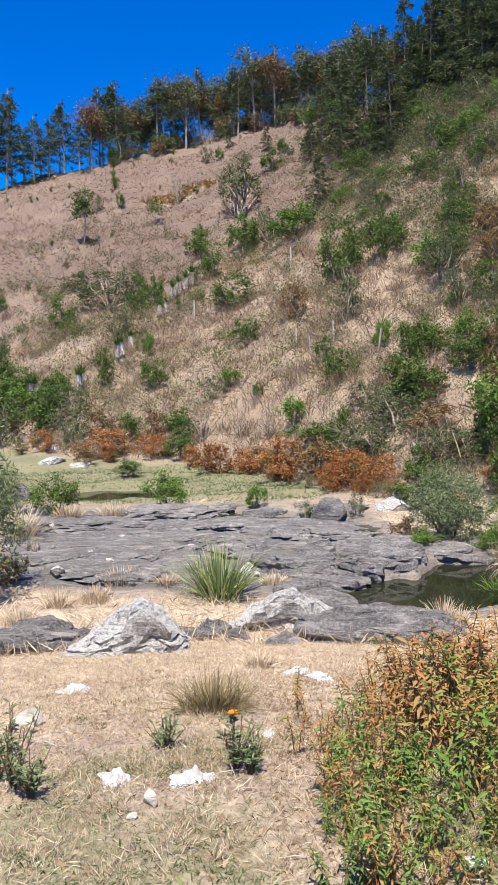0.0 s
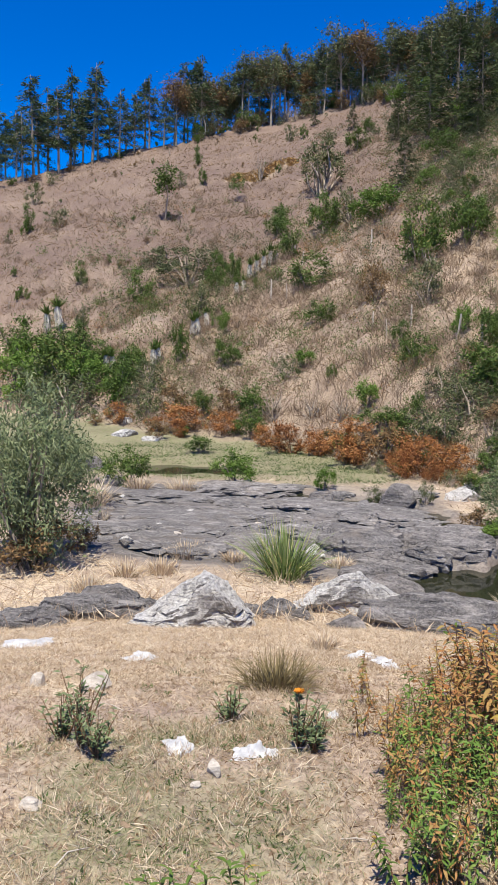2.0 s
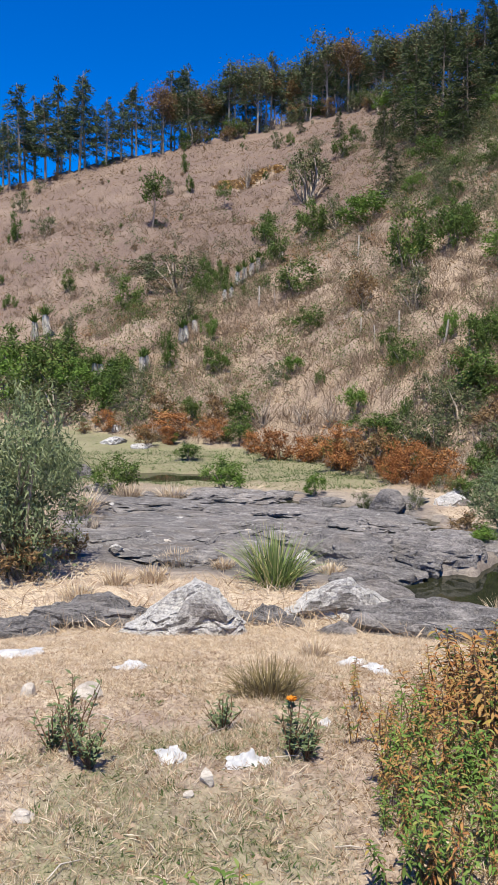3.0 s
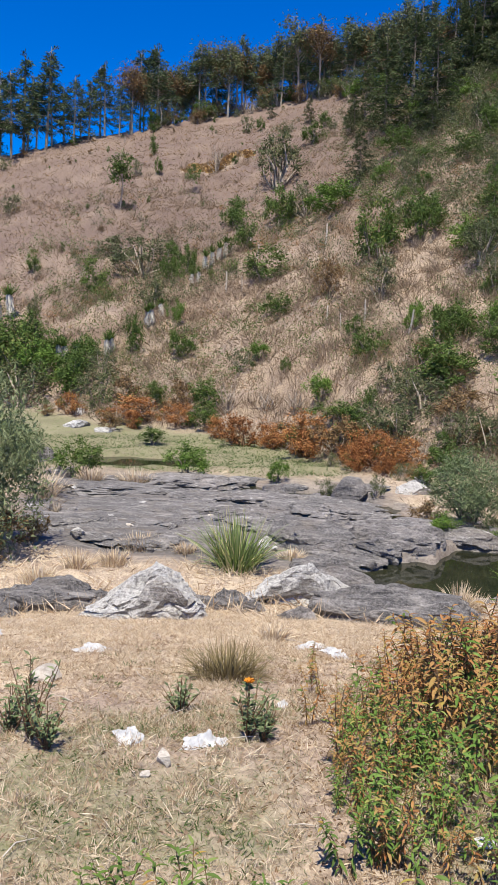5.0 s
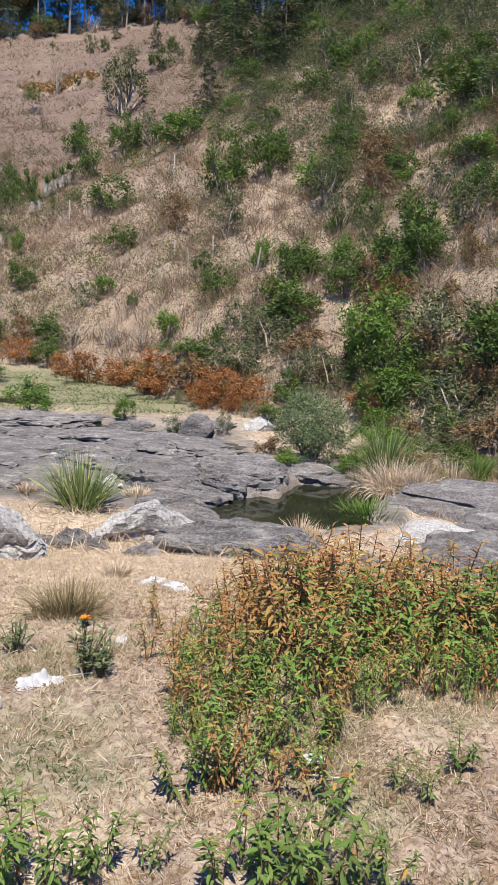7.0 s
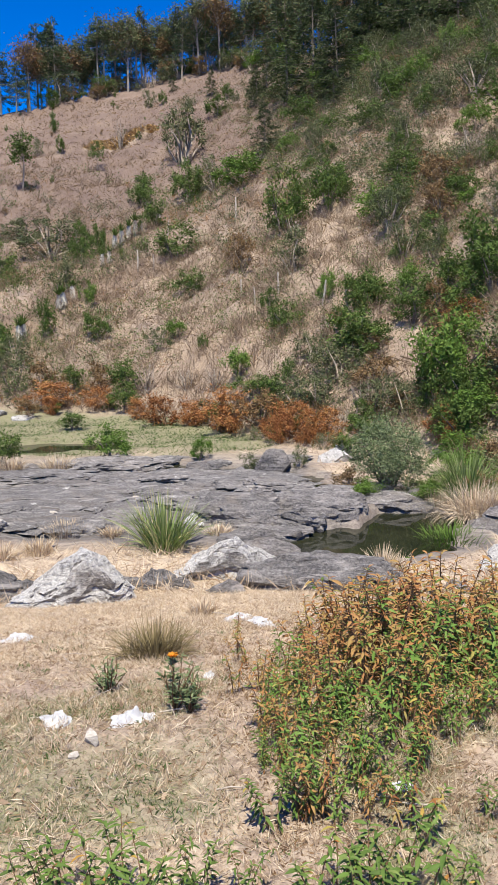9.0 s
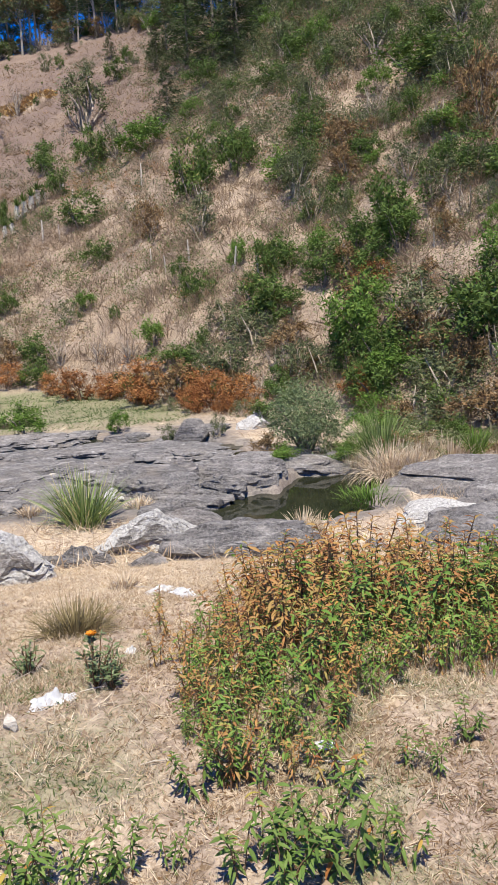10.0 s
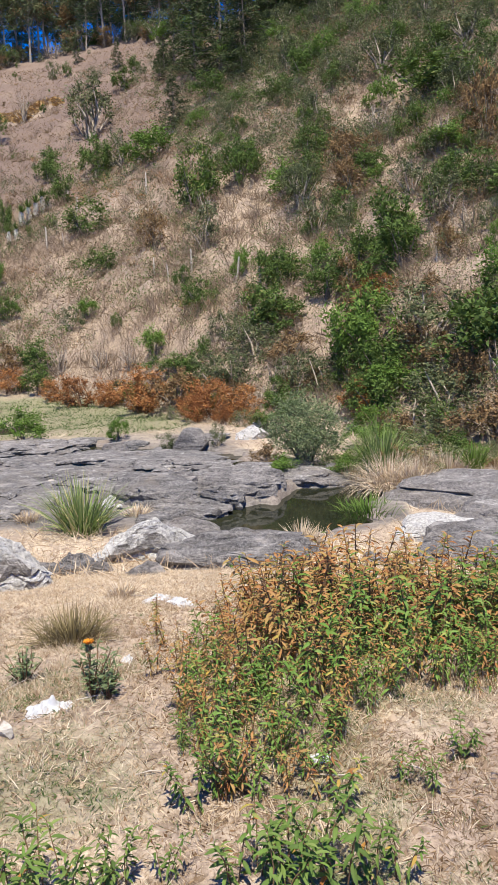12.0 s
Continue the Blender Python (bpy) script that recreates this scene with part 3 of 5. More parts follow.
HILL_SHRUBS_EDGE = [(12.5, 22.7, 0.8, 0.96, "green"), (8.3, 28.3, 0.91, 0.99, "olive"), (17.5, 21.9, 0.77, 0.77, "rust"), (18.9, 21.1, 0.63, 1.07, "bright"),
    (22.3, 19.3, 0.96, 1.64, "olive"), (26.9, 18.6, 1.19, 1.58, "brown"), (20.3, 19.7, 0.7, 0.84, "brown"), (23.8, 20.3, 1.15, 1.72, "olive"),
    (28.8, 19.2, 1.49, 1.22, "green"), (13.5, 36.3, 1.78, 1.53, "saplings"), (10.0, 45.1, 1.59, 1.43, "green"),
    (16.2, 39.8, 1.68, 1.68, "brown"), (21.1, 33.0, 1.39, 1.39, "olive"), (24.8, 29.1, 1.02, 1.42, "bare"),
    (16.9, 33.3, 1.16, 0.93, "olive"), (14.6, 34.1, 1.43, 1.19, "olive")]
RUST_BAND = [(-2.0, 28.0, 1.1, 1.42), (0.2, 28.2, 0.99, 1.39), (2.2, 25.6, 1.19, 1.4), (4.4, 25.2, 1.1, 1.24), (7.6, 23.3, 0.98, 1.31),
    (5.9, 24.3, 1.03, 1.03), (-8.9, 34.2, 1.05, 2.16), (-11.3, 31.6, 0.8, 0.98), (-14.2, 37.1, 0.78, 1.3), (9.4, 23.8, 0.84, 1.17),
    (-6.9, 32.9, 0.92, 1.39), (3.5, 27.0, 0.76, 1.14), (-3.7, 29.8, 0.84, 0.92)]
YUCCAS = [(-5.2, 53.8, 1.28, 0.9), (-4.7, 54.2, 1.29, 0.91), (-4.3, 54.1, 1.29, 0.91), (-3.8, 54.4, 1.3, 0.92), (-6.1, 50.8, 0.99, 0.78),
    (-5.6, 51.4, 1.01, 0.79), (-8.1, 46.1, 1.16, 0.77), (-9.1, 43.6, 1.09, 0.73), (-8.7, 43.6, 1.09, 0.73), (-15.0, 43.3, 1.15, 0.91),
    (-14.5, 42.9, 1.14, 0.9), (-13.9, 42.4, 1.12, 0.89), (-11.8, 41.7, 1.22, 0.81), (-11.5, 42.3, 1.24, 0.83), (-20.7, 47.9, 1.34, 1.0),
    (-2.2, 56.2, 1.03, 0.79), (-3.4, 54.6, 1.15, 0.84), (-19.0, 51.9, 1.59, 1.09), (-18.2, 52.0, 1.81, 1.09), (-19.4, 48.4, 1.49, 1.01),
    (-20.4, 48.5, 1.49, 1.02)]
STAKES = [(6.0, 35.2, 1.03, 0.1), (9.1, 32.2, 0.99, 0.11), (3.4, 38.0, 0.96, 0.11), (10.8, 31.3, 0.98, 0.09), (-1.6, 52.3, 0.95, 0.11),
    (-3.7, 46.9, 1.18, 0.1), (-2.6, 46.6, 0.85, 0.1), (3.1, 49.7, 1.19, 0.1), (4.4, 35.6, 0.75, 0.07), (16.7, 29.2, 0.92, 0.08),
    (22.8, 27.1, 0.68, 0.08), (20.3, 30.1, 0.95, 0.08)]
ROCKS_NEAR = [(-8.5, 7.9, 0.58, 1.28, "pale"), (-15.5, 9.1, 0.35, 1.13, "dark"), (-20.4, 8.6, 0.23, 0.82, "dark"), (2.2, 9.7, 0.63, 1.42, "pale"),
    (8.3, 8.7, 0.4, 1.54, "dark"), (-2.8, 9.4, 0.25, 0.48, "dark"), (4.9, 8.9, 0.26, 0.59, "dark"), (13.3, 9.7, 0.28, 0.63, "dark"),
    (2.2, 8.4, 0.16, 0.37, "grey"), (-4.3, 9.2, 0.2, 0.41, "dark"), (-1.1, 9.1, 0.16, 0.4, "grey"), (-12.5, 9.4, 0.21, 0.55, "dark"),
    (8.6, 9.6, 0.24, 0.77, "dark"), (-18.1, 9.5, 0.28, 0.63, "dark")]
ROCKS_POOL = [(10.5, 14.3, 0.35, 1.22, "grey"), (14.1, 15.2, 0.33, 1.63, "grey"), (5.8, 13.1, 0.52, 1.24, "dark"), (3.3, 13.6, 0.47, 1.37, "dark"),
    (4.7, 14.3, 0.37, 0.68, "grey"), (9.6, 14.1, 0.41, 1.32, "grey"), (8.8, 14.5, 0.27, 0.72, "dark"), (16.0, 15.7, 0.25, 0.89, "grey"),
    (6.5, 13.3, 0.29, 0.86, "dark"), (4.6, 13.5, 0.29, 0.78, "grey"), (7.7, 13.6, 0.29, 0.68, "dark"), (6.8, 13.3, 0.33, 0.87, "dark"),
    (3.8, 11.8, 0.34, 0.77, "dark"), (18.3, 15.6, 0.27, 0.78, "grey")]
ROCKS_RIGHT = [(26.1, 9.5, 0.53, 1.32, "dark"), (23.9, 11.2, 0.42, 1.06, "pale"), (28.7, 12.3, 0.46, 1.6, "grey"), (26.3, 13.5, 0.45, 2.42, "grey"),
    (19.0, 9.2, 0.16, 0.3, "dark"), (23.2, 14.4, 0.27, 0.83, "pale")]
BOULDERS_FAR = [(10.0, 20.0, 0.34, 0.82, "white"), (10.7, 21.6, 0.27, 0.46, "white"), (5.6, 18.9, 0.46, 0.78, "grey"), (0.3, 18.6, 0.21, 0.58, "grey"),
    (-13.8, 32.0, 0.27, 0.99, "pale"), (-11.7, 31.3, 0.22, 0.88, "white"), (-13.6, 36.6, 0.36, 0.41, "white"),
    (-15.8, 23.7, 0.37, 0.6, "grey"), (-14.8, 20.3, 0.2, 0.86, "grey")]
SLABS = [(-12.1, 17.9, 0.28, 2.42), (-5.8, 19.5, 0.44, 2.35), (-2.0, 17.4, 0.32, 2.1), (-8.9, 15.6, 0.2, 3.0), (-12.9, 14.3, 0.16, 2.35),
    (0.5, 15.9, 0.39, 1.59), (-4.0, 15.1, 0.19, 2.37), (3.1, 16.5, 0.33, 2.0), (7.1, 14.9, 0.3, 1.39), (-0.2, 17.3, 0.2, 1.47),
    (-14.8, 17.5, 0.2, 1.49), (2.1, 14.4, 0.21, 1.45), (-6.8, 17.3, 0.22, 1.97), (5.7, 16.1, 0.28, 1.26)]
PEBBLES = [(-8.7, 16.8, 0.1, 0.34), (-4.4, 16.0, 0.07, 0.23), (0.3, 16.3, 0.08, 0.19), (4.0, 16.2, 0.12, 0.1), (1.9, 16.3, 0.07, 0.16),
    (-10.1, 14.9, 0.05, 0.17), (6.0, 17.3, 0.07, 0.17), (-1.5, 17.4, 0.07, 0.17), (-7.7, 2.9, 0.06, 0.06), (-20.9, 2.8, 0.05, 0.08),
    (-9.1, 2.8, 0.02, 0.04), (-15.9, 4.5, 0.08, 0.2), (-20.2, 4.6, 0.09, 0.1), (-0.1, 6.6, 0.05, 0.1)]
BAGS = [(-4.6, 3.1, 0.11, 0.16), (3.1, 5.8, 0.11, 0.24), (5.4, 5.4, 0.07, 0.15), (-12.6, 5.4, 0.06, 0.24), (-20.7, 6.7, 0.1, 0.4),
    (1.1, 3.7, 0.06, 0.06), (-10.2, 3.2, 0.06, 0.15), (16.1, 2.6, 0.04, 0.07), (4.6, 5.6, 0.04, 0.13)]
VALLEY_SHRUBS = [(18.7, 18.2, 0.8, 1.25, "bright"), (-20.7, 13.2, 2.95, 2.19, "willow"), (-13.7, 20.2, 1.03, 1.2, "green"), (-6.0, 20.9, 0.89, 1.12, "bright"),
    (0.4, 20.5, 0.67, 0.55, "bright"), (4.1, 19.5, 0.75, 0.61, "olive"), (7.6, 19.1, 0.6, 0.46, "olive"), (13.9, 16.5, 1.52, 1.64, "willow"),
    (11.0, 16.2, 0.69, 0.69, "brown"), (11.8, 15.8, 0.45, 0.79, "bright"), (-8.5, 27.3, 0.58, 0.96, "green"),
    (-17.9, 23.8, 1.17, 1.51, "willow"), (-17.2, 20.6, 0.58, 0.87, "willow"), (-20.3, 12.6, 0.91, 1.36, "brown"),
    (-16.8, 13.8, 0.59, 0.59, "brown"), (-15.2, 16.1, 0.46, 0.57, "bare")]
YOUNG_TREES = [(-11.1, 67.8, 4.6, 1.72), (-6.2, 72.9, 2.38, 1.55)]
BIG_FIRS = [(5.3, 77.6, 5.88, 3.36), (6.7, 71.6, 7.74, 4.13), (8.4, 68.1, 8.34, 4.66), (10.1, 65.1, 7.51, 3.75), (4.7, 74.9, 3.23, 2.15),
    (9.9, 65.9, 5.71, 3.33), (9.8, 63.1, 2.72, 1.54)]
HEDGE = [(20.9, 16.0, 0.53, 0.91, "brown"), (23.5, 16.6, 0.47, 0.95, "olive"), (-17.9, 43.4, 2.73, 2.73, "green"), (-20.8, 49.8, 2.08, 2.08, "dark"),
    (-14.4, 39.2, 1.92, 1.92, "green"), (-19.4, 42.9, 2.4, 2.85, "olive"), (-12.1, 39.1, 1.36, 1.36, "olive"),
    (-15.6, 44.5, 1.24, 1.55, "dark"), (-13.1, 42.2, 1.18, 1.18, "green"), (-10.1, 36.0, 1.26, 1.26, "brown"),
    (-8.1, 35.2, 0.99, 0.99, "green"), (1.5, 30.3, 0.85, 1.06, "bare"), (-0.5, 31.9, 0.89, 1.12, "bare"), (5.5, 26.4, 0.93, 1.11, "green"),
    (8.9, 25.4, 1.25, 1.25, "olive"), (5.5, 25.5, 0.72, 0.79, "green"), (0.8, 28.1, 0.71, 0.79, "olive"), (-4.9, 31.8, 0.98, 0.98, "green")]
CLUMPS = [(-2.3, 12.3, 0.82, 1.25, "green"), (19.3, 15.9, 1.08, 1.48, "arching"), (25.7, 16.1, 0.64, 0.92, "bright"), (19.9, 14.6, 0.62, 1.5, "skirt"), (21.6, 14.4, 0.5, 1.2, "skirt"),
    (15.9, 15.5, 0.27, 1.0, "dry"), (-11.1, 12.8, 0.24, 0.74, "dry"), (-3.0, 4.4, 0.21, 0.45, "tuft"), (13.8, 13.6, 0.39, 0.49, "dry"),
    (-16.0, 17.7, 0.75, 0.75, "dry"), (-12.7, 19.4, 0.41, 0.82, "dry"), (-9.7, 19.8, 0.36, 0.98, "dry"), (18.4, 13.1, 0.19, 1.3, "mat"), (13.6, 10.2, 0.36, 0.3, "dry"), (14.6, 10.4, 0.25, 0.3, "dry"),
    (-13.7, 12.0, 0.26, 0.61, "dry"), (-9.3, 13.8, 0.24, 0.89, "dry"), (1.7, 13.1, 0.19, 0.57, "dry"), (-16.5, 11.2, 0.24, 0.65, "dry"),
    (-6.0, 13.4, 0.19, 0.58, "dry"), (0.5, 6.2, 0.14, 0.28, "dry"), (21.9, 15.8, 0.56, 1.01, "dry"), (24.1, 15.9, 0.45, 0.91, "dry"),
    (17.3, 15.6, 0.33, 0.67, "dry"), (27.4, 15.4, 0.33, 0.88, "dry")]
SEEDLINGS = [(-17.3, 3.2, 0.36, 0.18, "fern"), (-1.5, 3.2, 0.24, 0.19, "flower"), (-6.4, 3.7, 0.17, 0.17, "fern"), (-16.1, 3.1, 0.2, 0.15, "fern"), (-18.6, 3.4, 0.22, 0.14, "fern"), (-0.2, 3.15, 0.15, 0.13, "fern")]


# ---- ground: one sheet to the horizon ----
def clearing(x, y):
    """Grassy strips on the slope with no scrub on them."""
    az, d = polar(x, y)
    wob = 2.2 * (fbm(x / 4, y / 4, 33, 3) - 0.5)
    strip = np.exp(-(((d - 61.7 - (az - 2.4) * 0.96) / 1.6 + wob * 0.4) ** 2)) * ease(1.2, 2.4, az) * ease(9.4, 8.2, az)
    lane = np.exp(-(((az - 15.6) / 0.55 + wob * 0.4) ** 2)) * ease(23, 25, d) * ease(33, 30, d)
    gap = ease(1.0, 0.6, np.hypot((az - 18.5) / 3.0, (d - 46) / 4.5) + 0.3 * wob)
    gap = np.maximum(gap, ease(1.0, 0.6, np.hypot((az - 9.5) / 3.2, (d - 39) / 6) + 0.3 * wob))
    return np.clip(strip + lane + gap, 0, 1)


def hollow_ring(x, y):
    """One at the rims of the pools."""
    out = np.zeros_like(x)
    for cx, cy, a, b, turn, deep in HOLLOWS[:6]:
        u = (x - cx) * math.cos(turn) + (y - cy) * math.sin(turn)
        v = -(x - cx) * math.sin(turn) + (y - cy) * math.cos(turn)
        out = np.maximum(out, ease(1.9, 1.0, np.hypot(u / a, v / b)))
    return out


def cover_of(x, y):
    """What lies on the ground: dry grass, green turf, bare rock, red earth."""
    az, d = polar(x, y)
    s = d - foot(az)
    wob = fbm(x / 3.1, y / 3.1, 21, 4) - 0.5
    small = fbm(x * 1.3, y * 1.3, 22, 4) - 0.5
    straw = np.full_like(x, 0.52) + 1.9 * small + 0.9 * (fbm(x * 5, y * 5, 24, 3) - 0.5)
    straw = np.maximum(straw, ease(5.0, 6.2, d) * ease(14, 9, d) * (0.95 + 0.5 * small))
    bare = ease(3.1, 2.3, d + 1.6 * small) * ease(-3, 6, az) * ease(70, 45, np.abs(az))
    straw = straw * (1 - 0.45 * bare)
    green = ease(-0.06, 0.2, small + 0.14) * ease(4.2, 3.3, d) * ease(2.1, 2.5, d) * ease(-22, -12, az + 30 * small) * ease(6, -2, az)
    straw = straw * (1 - 0.45 * np.clip(green, 0, 1))
    green = green * 0.75
    green = np.maximum(green, ease(-0.05, 0.15, small) * ease(5, 3, d) * ease(8, 16, az) * ease(70, 45, np.abs(az)))
    rock = ease(12.2, 13.4, d + 2.2 * wob) * ease(21.5, 19.5, d + 3 * wob) * ease(-19, -15, az + 6 * wob) * ease(10, 7, az) * ease(-0.30, -0.05, wob + 0.25 + 0.5 * small)
    rock = np.maximum(rock, ease(0.6, 0.8, hollow_ring(x, y)) * (0.75 + 0.8 * small))
    rock = np.maximum(rock, ease(9.6, 10.4, d) * ease(17.2, 16.2, d + wob) * ease(2, 5, az + 8 * small) * ease(17, 14, az + 8 * small) * (0.7 + 1.2 * small))
    meadow = ease(20.0, 22.5, d + 3 * wob) * ease(2.0, -1.0, s) * ease(-30, -22, az) * ease(9, 3, az)
    green = np.maximum(green, meadow * (1.15 + 0.9 * wob + 0.5 * small))
    hill = ease(-0.5, 2.5, s)
    green = green * (1 - hill)
    high = ease(16, 34, s + 22 * wob + 0.9 * np.clip(-3 - az, -20, 14))
    straw = straw * (1 - hill) + hill * ((1 - high) * (0.62 + 1.3 * wob + 0.7 * small) + high * (0.14 + 0.5 * small))
    straw = np.maximum(straw, clearing(x, y) * 0.9)
    ochre = ease(1.0, 0.6, np.hypot((az + 4.5) / 2.6, (d - 82) / 2.6) + 0.8 * small)
    straw = np.maximum(straw, ochre)
    red = hill * (0.55 + 0.45 * high + 1.2 * wob)
    red = np.maximum(red * (1 - ochre), 0)
    for q in (straw, green, rock, red):
        np.clip(q, 0, 1, out=q)
    return np.stack([straw, green, rock, red], 1)


azs = np.concatenate([np.arange(-180, -36, 4.0), np.arange(-36, 40, 0.28), np.arange(40, 180.1, 4.0)])
dists = np.concatenate([[0.05, 0.5, 1.0], np.geomspace(1.4, 150, 350), np.geomspace(165, 4000, 26)])
AZ, DD = np.meshgrid(np.radians(azs), dists)
gx, gy = (DD * np.sin(AZ)).ravel(), (DD * np.cos(AZ)).ravel()
gz = land(gx, gy)
na = len(azs)
ii, jj = np.meshgrid(np.arange(len(dists) - 1), np.arange(na - 1), indexing="ij")
k0 = (ii * na + jj).ravel()
ground_faces = np.stack([k0, k0 + na, k0 + na + 1, k0 + 1], 1)
ground_me = mesh("ground", np.stack([gx, gy, gz], 1), ground_faces, GROUND, True)
layer = ground_me.color_attributes.new("cover", "FLOAT_COLOR", "POINT")
layer.data.foreach_set("color", cover_of(gx, gy).astype(np.float32).ravel())
ground = tagged(new("ground", ground_me), "dry riverbank and hillside of soil and straw", "ground", kind="structure")

# still water in the hollows
for cx, cy, ra, rb, turn, deep in HOLLOWS:
    ring = [(0, 0, 0)]
    for k in range(48):
        t = 2 * math.pi * k / 48
        ring.append((1.3 * ra * math.cos(t), 1.3 * rb * math.sin(t), 0))
    water_me = mesh("water", ring, [(0, k + 1, (k + 1) % 48 + 1) for k in range(48)], WATER_MAT)
    water = tagged(new("water", water_me), "still dark green pool water among rocks", "water", kind="structure")
    water.matrix_basis = pose(cx, cy, WATER + 0.0015 * HOLLOWS.index((cx, cy, ra, rb, turn, deep)), 0, 0, math.degrees(turn))



# ---- rocks ----
pr = np.random.default_rng(3)
ROCK_KINDS = {"pale": (ROCK_PALE, "pale grey lichen-crusted boulder beside the stream"), "dark": (ROCK_DARK, "dark grey layered bedrock outcrop in dry grass"),
              "grey": (ROCK_GREY, "grey weathered rock with pale lichen near water"), "white": (ROCK_PALE, "small whitish boulder in the dry riverbed")}


def set_rock(seed, az, d, high, wide, kind, name="boulder", deep=0.75, rough=0.10, steps=2.5, peak=0.0, level=4, group="", flat=0.0, sink=0.2):
    mat_, label = ROCK_KINDS[kind]
    x, y, z = spot(az, d)
    ob = new(name, rock_mesh(name, seed, mat_, (wide * 1.05, wide * deep, high + sink), rough, steps, level, peak, flat))
    back = wide * deep * 0.35
    ob.matrix_basis = pose(x + back * math.sin(radians(az)), y + back * math.cos(radians(az)), z - sink, 0, 0, -az)
    return tagged(ob, label, "rock", group)


for i, (az, d, h, w, kind) in enumerate(ROCKS_NEAR):
    set_rock(i + 1, az, d, h * 0.82, w, kind, peak=0.95 if kind == "pale" else (0.45 if kind == "grey" else 0.0), steps=1.0 if kind == "pale" else 2.5, rough=0.16 if kind == "pale" else 0.12, group="rocks along the bank", flat=0.0 if kind == "pale" else (0.2 if kind == "grey" else 0.5), deep=0.6, level=5 if w > 0.7 else 4)
for i, (az, d, h, w, kind) in enumerate(ROCKS_POOL):
    set_rock(i + 21, az, d, h * 0.95, w, kind, group="rocks round the pool", flat=0.4)
for i, (az, d, h, w) in enumerate([(6.9, 13.3, 0.3, 1.2), (7.6, 14.4, 0.26, 1.1), (6.0, 12.2, 0.3, 1.0), (9.4, 15.2, 0.28, 1.2), (12.6, 15.9, 0.25, 1.2), (5.4, 11.3, 0.24, 0.9), (17.6, 15.9, 0.22, 0.9)]):
    set_rock(i + 371, az, d, h, w, ("dark", "grey")[i % 2], group="rocks round the pool", flat=0.35)
for i, (az, d, h, w, kind) in enumerate(ROCKS_RIGHT):
    set_rock(i + 41, az, d, h * 0.75, w * 1.1, kind, group="rocks along the bank", steps=2.0, flat=0.5)
for i, (az, d, h, w, kind) in enumerate(BOULDERS_FAR):
    set_rock(i + 61, az, d, h, w, kind, group="boulders in the riverbed", level=4, steps=0)
for i, (az, d, h, w) in enumerate(SLABS):
    ob = set_rock(i + 81, az, d, h * 0.55, w * 1.2, ("dark", "grey")[i % 4 == 1], name="rock_slab", deep=0.75, rough=0.30, steps=4.0, group="flat bedrock slabs", sink=0.22, flat=0.5, level=5)
    tagged(ob, "flat dark grey bedrock slab in layers", "rock")
for i in range(30):
    az, d = pr.uniform(-17, 7.5), pr.uniform(13.0, 20.8)
    w = pr.uniform(0.5, 1.5)
    ob = set_rock(i + 301, az, d, pr.uniform(0.04, 0.16), w, ("dark", "grey", "dark")[i % 3], name="rock_slab", deep=pr.uniform(0.5, 0.9), rough=0.18, steps=3.0, group="flat bedrock slabs", sink=0.15, flat=0.5)
    tagged(ob, "low grey bedrock ledge in layers", "rock")
for i, (az, d, h, w) in enumerate(PEBBLES):
    x, y, z = spot(az, d)
    ob = tagged(new("stone", rock_mesh("stone", i + 101, STONE, (w, w * 0.8, h), 0.1, 0, 3)), "small pale loose stone on the ground", "stone", "loose stones")
    ob.matrix_basis = pose(x, y, z - h * 0.15, 0, 0, 40 * i)

# ---- shrubs ----
KINDS = {
    "green": [make_shrub("shrub", "green leafy shrub on the dry slope", s, GREEN_LEAF, BARK, clumps=26, per=84, wide=0.52, leaf_len=0.072, leaf_wide=0.042, spread=0.062) for s in (1, 2, 3)],
    "dark": [make_shrub("shrub", "dark green dense shrub on the slope", s, GREEN_LEAF, BARK, clumps=26, per=80, wide=0.48, leaf_len=0.07, leaf_wide=0.040, spread=0.062) for s in (4, 5)],
    "bright": [make_shrub("shrub", "bright green leafy shrub on dry ground", s, BRIGHT_LEAF, BARK, clumps=30, per=90, wide=0.52, leaf_len=0.068, leaf_wide=0.036, spread=0.06) for s in (6, 7)],
    "olive": [make_shrub("shrub", "olive green twiggy shrub on dry grass", s, OLIVE_LEAF, PALE_BARK, clumps=30, per=56, wide=0.54, leaf_len=0.065, leaf_wide=0.034, stems=12, spread=0.06) for s in (8, 9, 10)],
    "brown": [make_shrub("shrub", "half dry brown and green shrub", s, BROWN_LEAF, BARK, clumps=28, per=54, wide=0.5, stems=10, leaf_len=0.075, leaf_wide=0.04, spread=0.06) for s in (11, 12)],
    "bare": [make_shrub("shrub", "leafless grey dry shrub", s, DRY_LEAF, PALE_BARK, clumps=30, per=12, wide=0.5, leaf_len=0.13, leaf_wide=0.012, stems=24) for s in (13, 14)],
    "rust": [make_shrub("shrub", "rust-coloured dried shrub on the slope", s, RUST_LEAF, TWIG, clumps=34, per=60, wide=0.56, leaf_len=0.07, leaf_wide=0.036, spread=0.06) for s in (15, 16, 17)],
    "saplings": [make_shrub("sapling_clump", "clump of thin saplings with olive leaves", s, OLIVE_LEAF, PALE_BARK, clumps=26, per=60, wide=0.44, lift=0.28, stems=16, leaf_len=0.06, leaf_wide=0.032, spread=0.055) for s in (18, 19)],
    "willow": [make_shrub("willow_shrub", "grey-green willow-like shrub by the stream", s, WILLOW_LEAF, BARK, clumps=130, per=100, wide=0.50, leaf_len=0.048, leaf_wide=0.015, spread=0.07, stems=22, up=0.3) for s in (20, 21)],
}
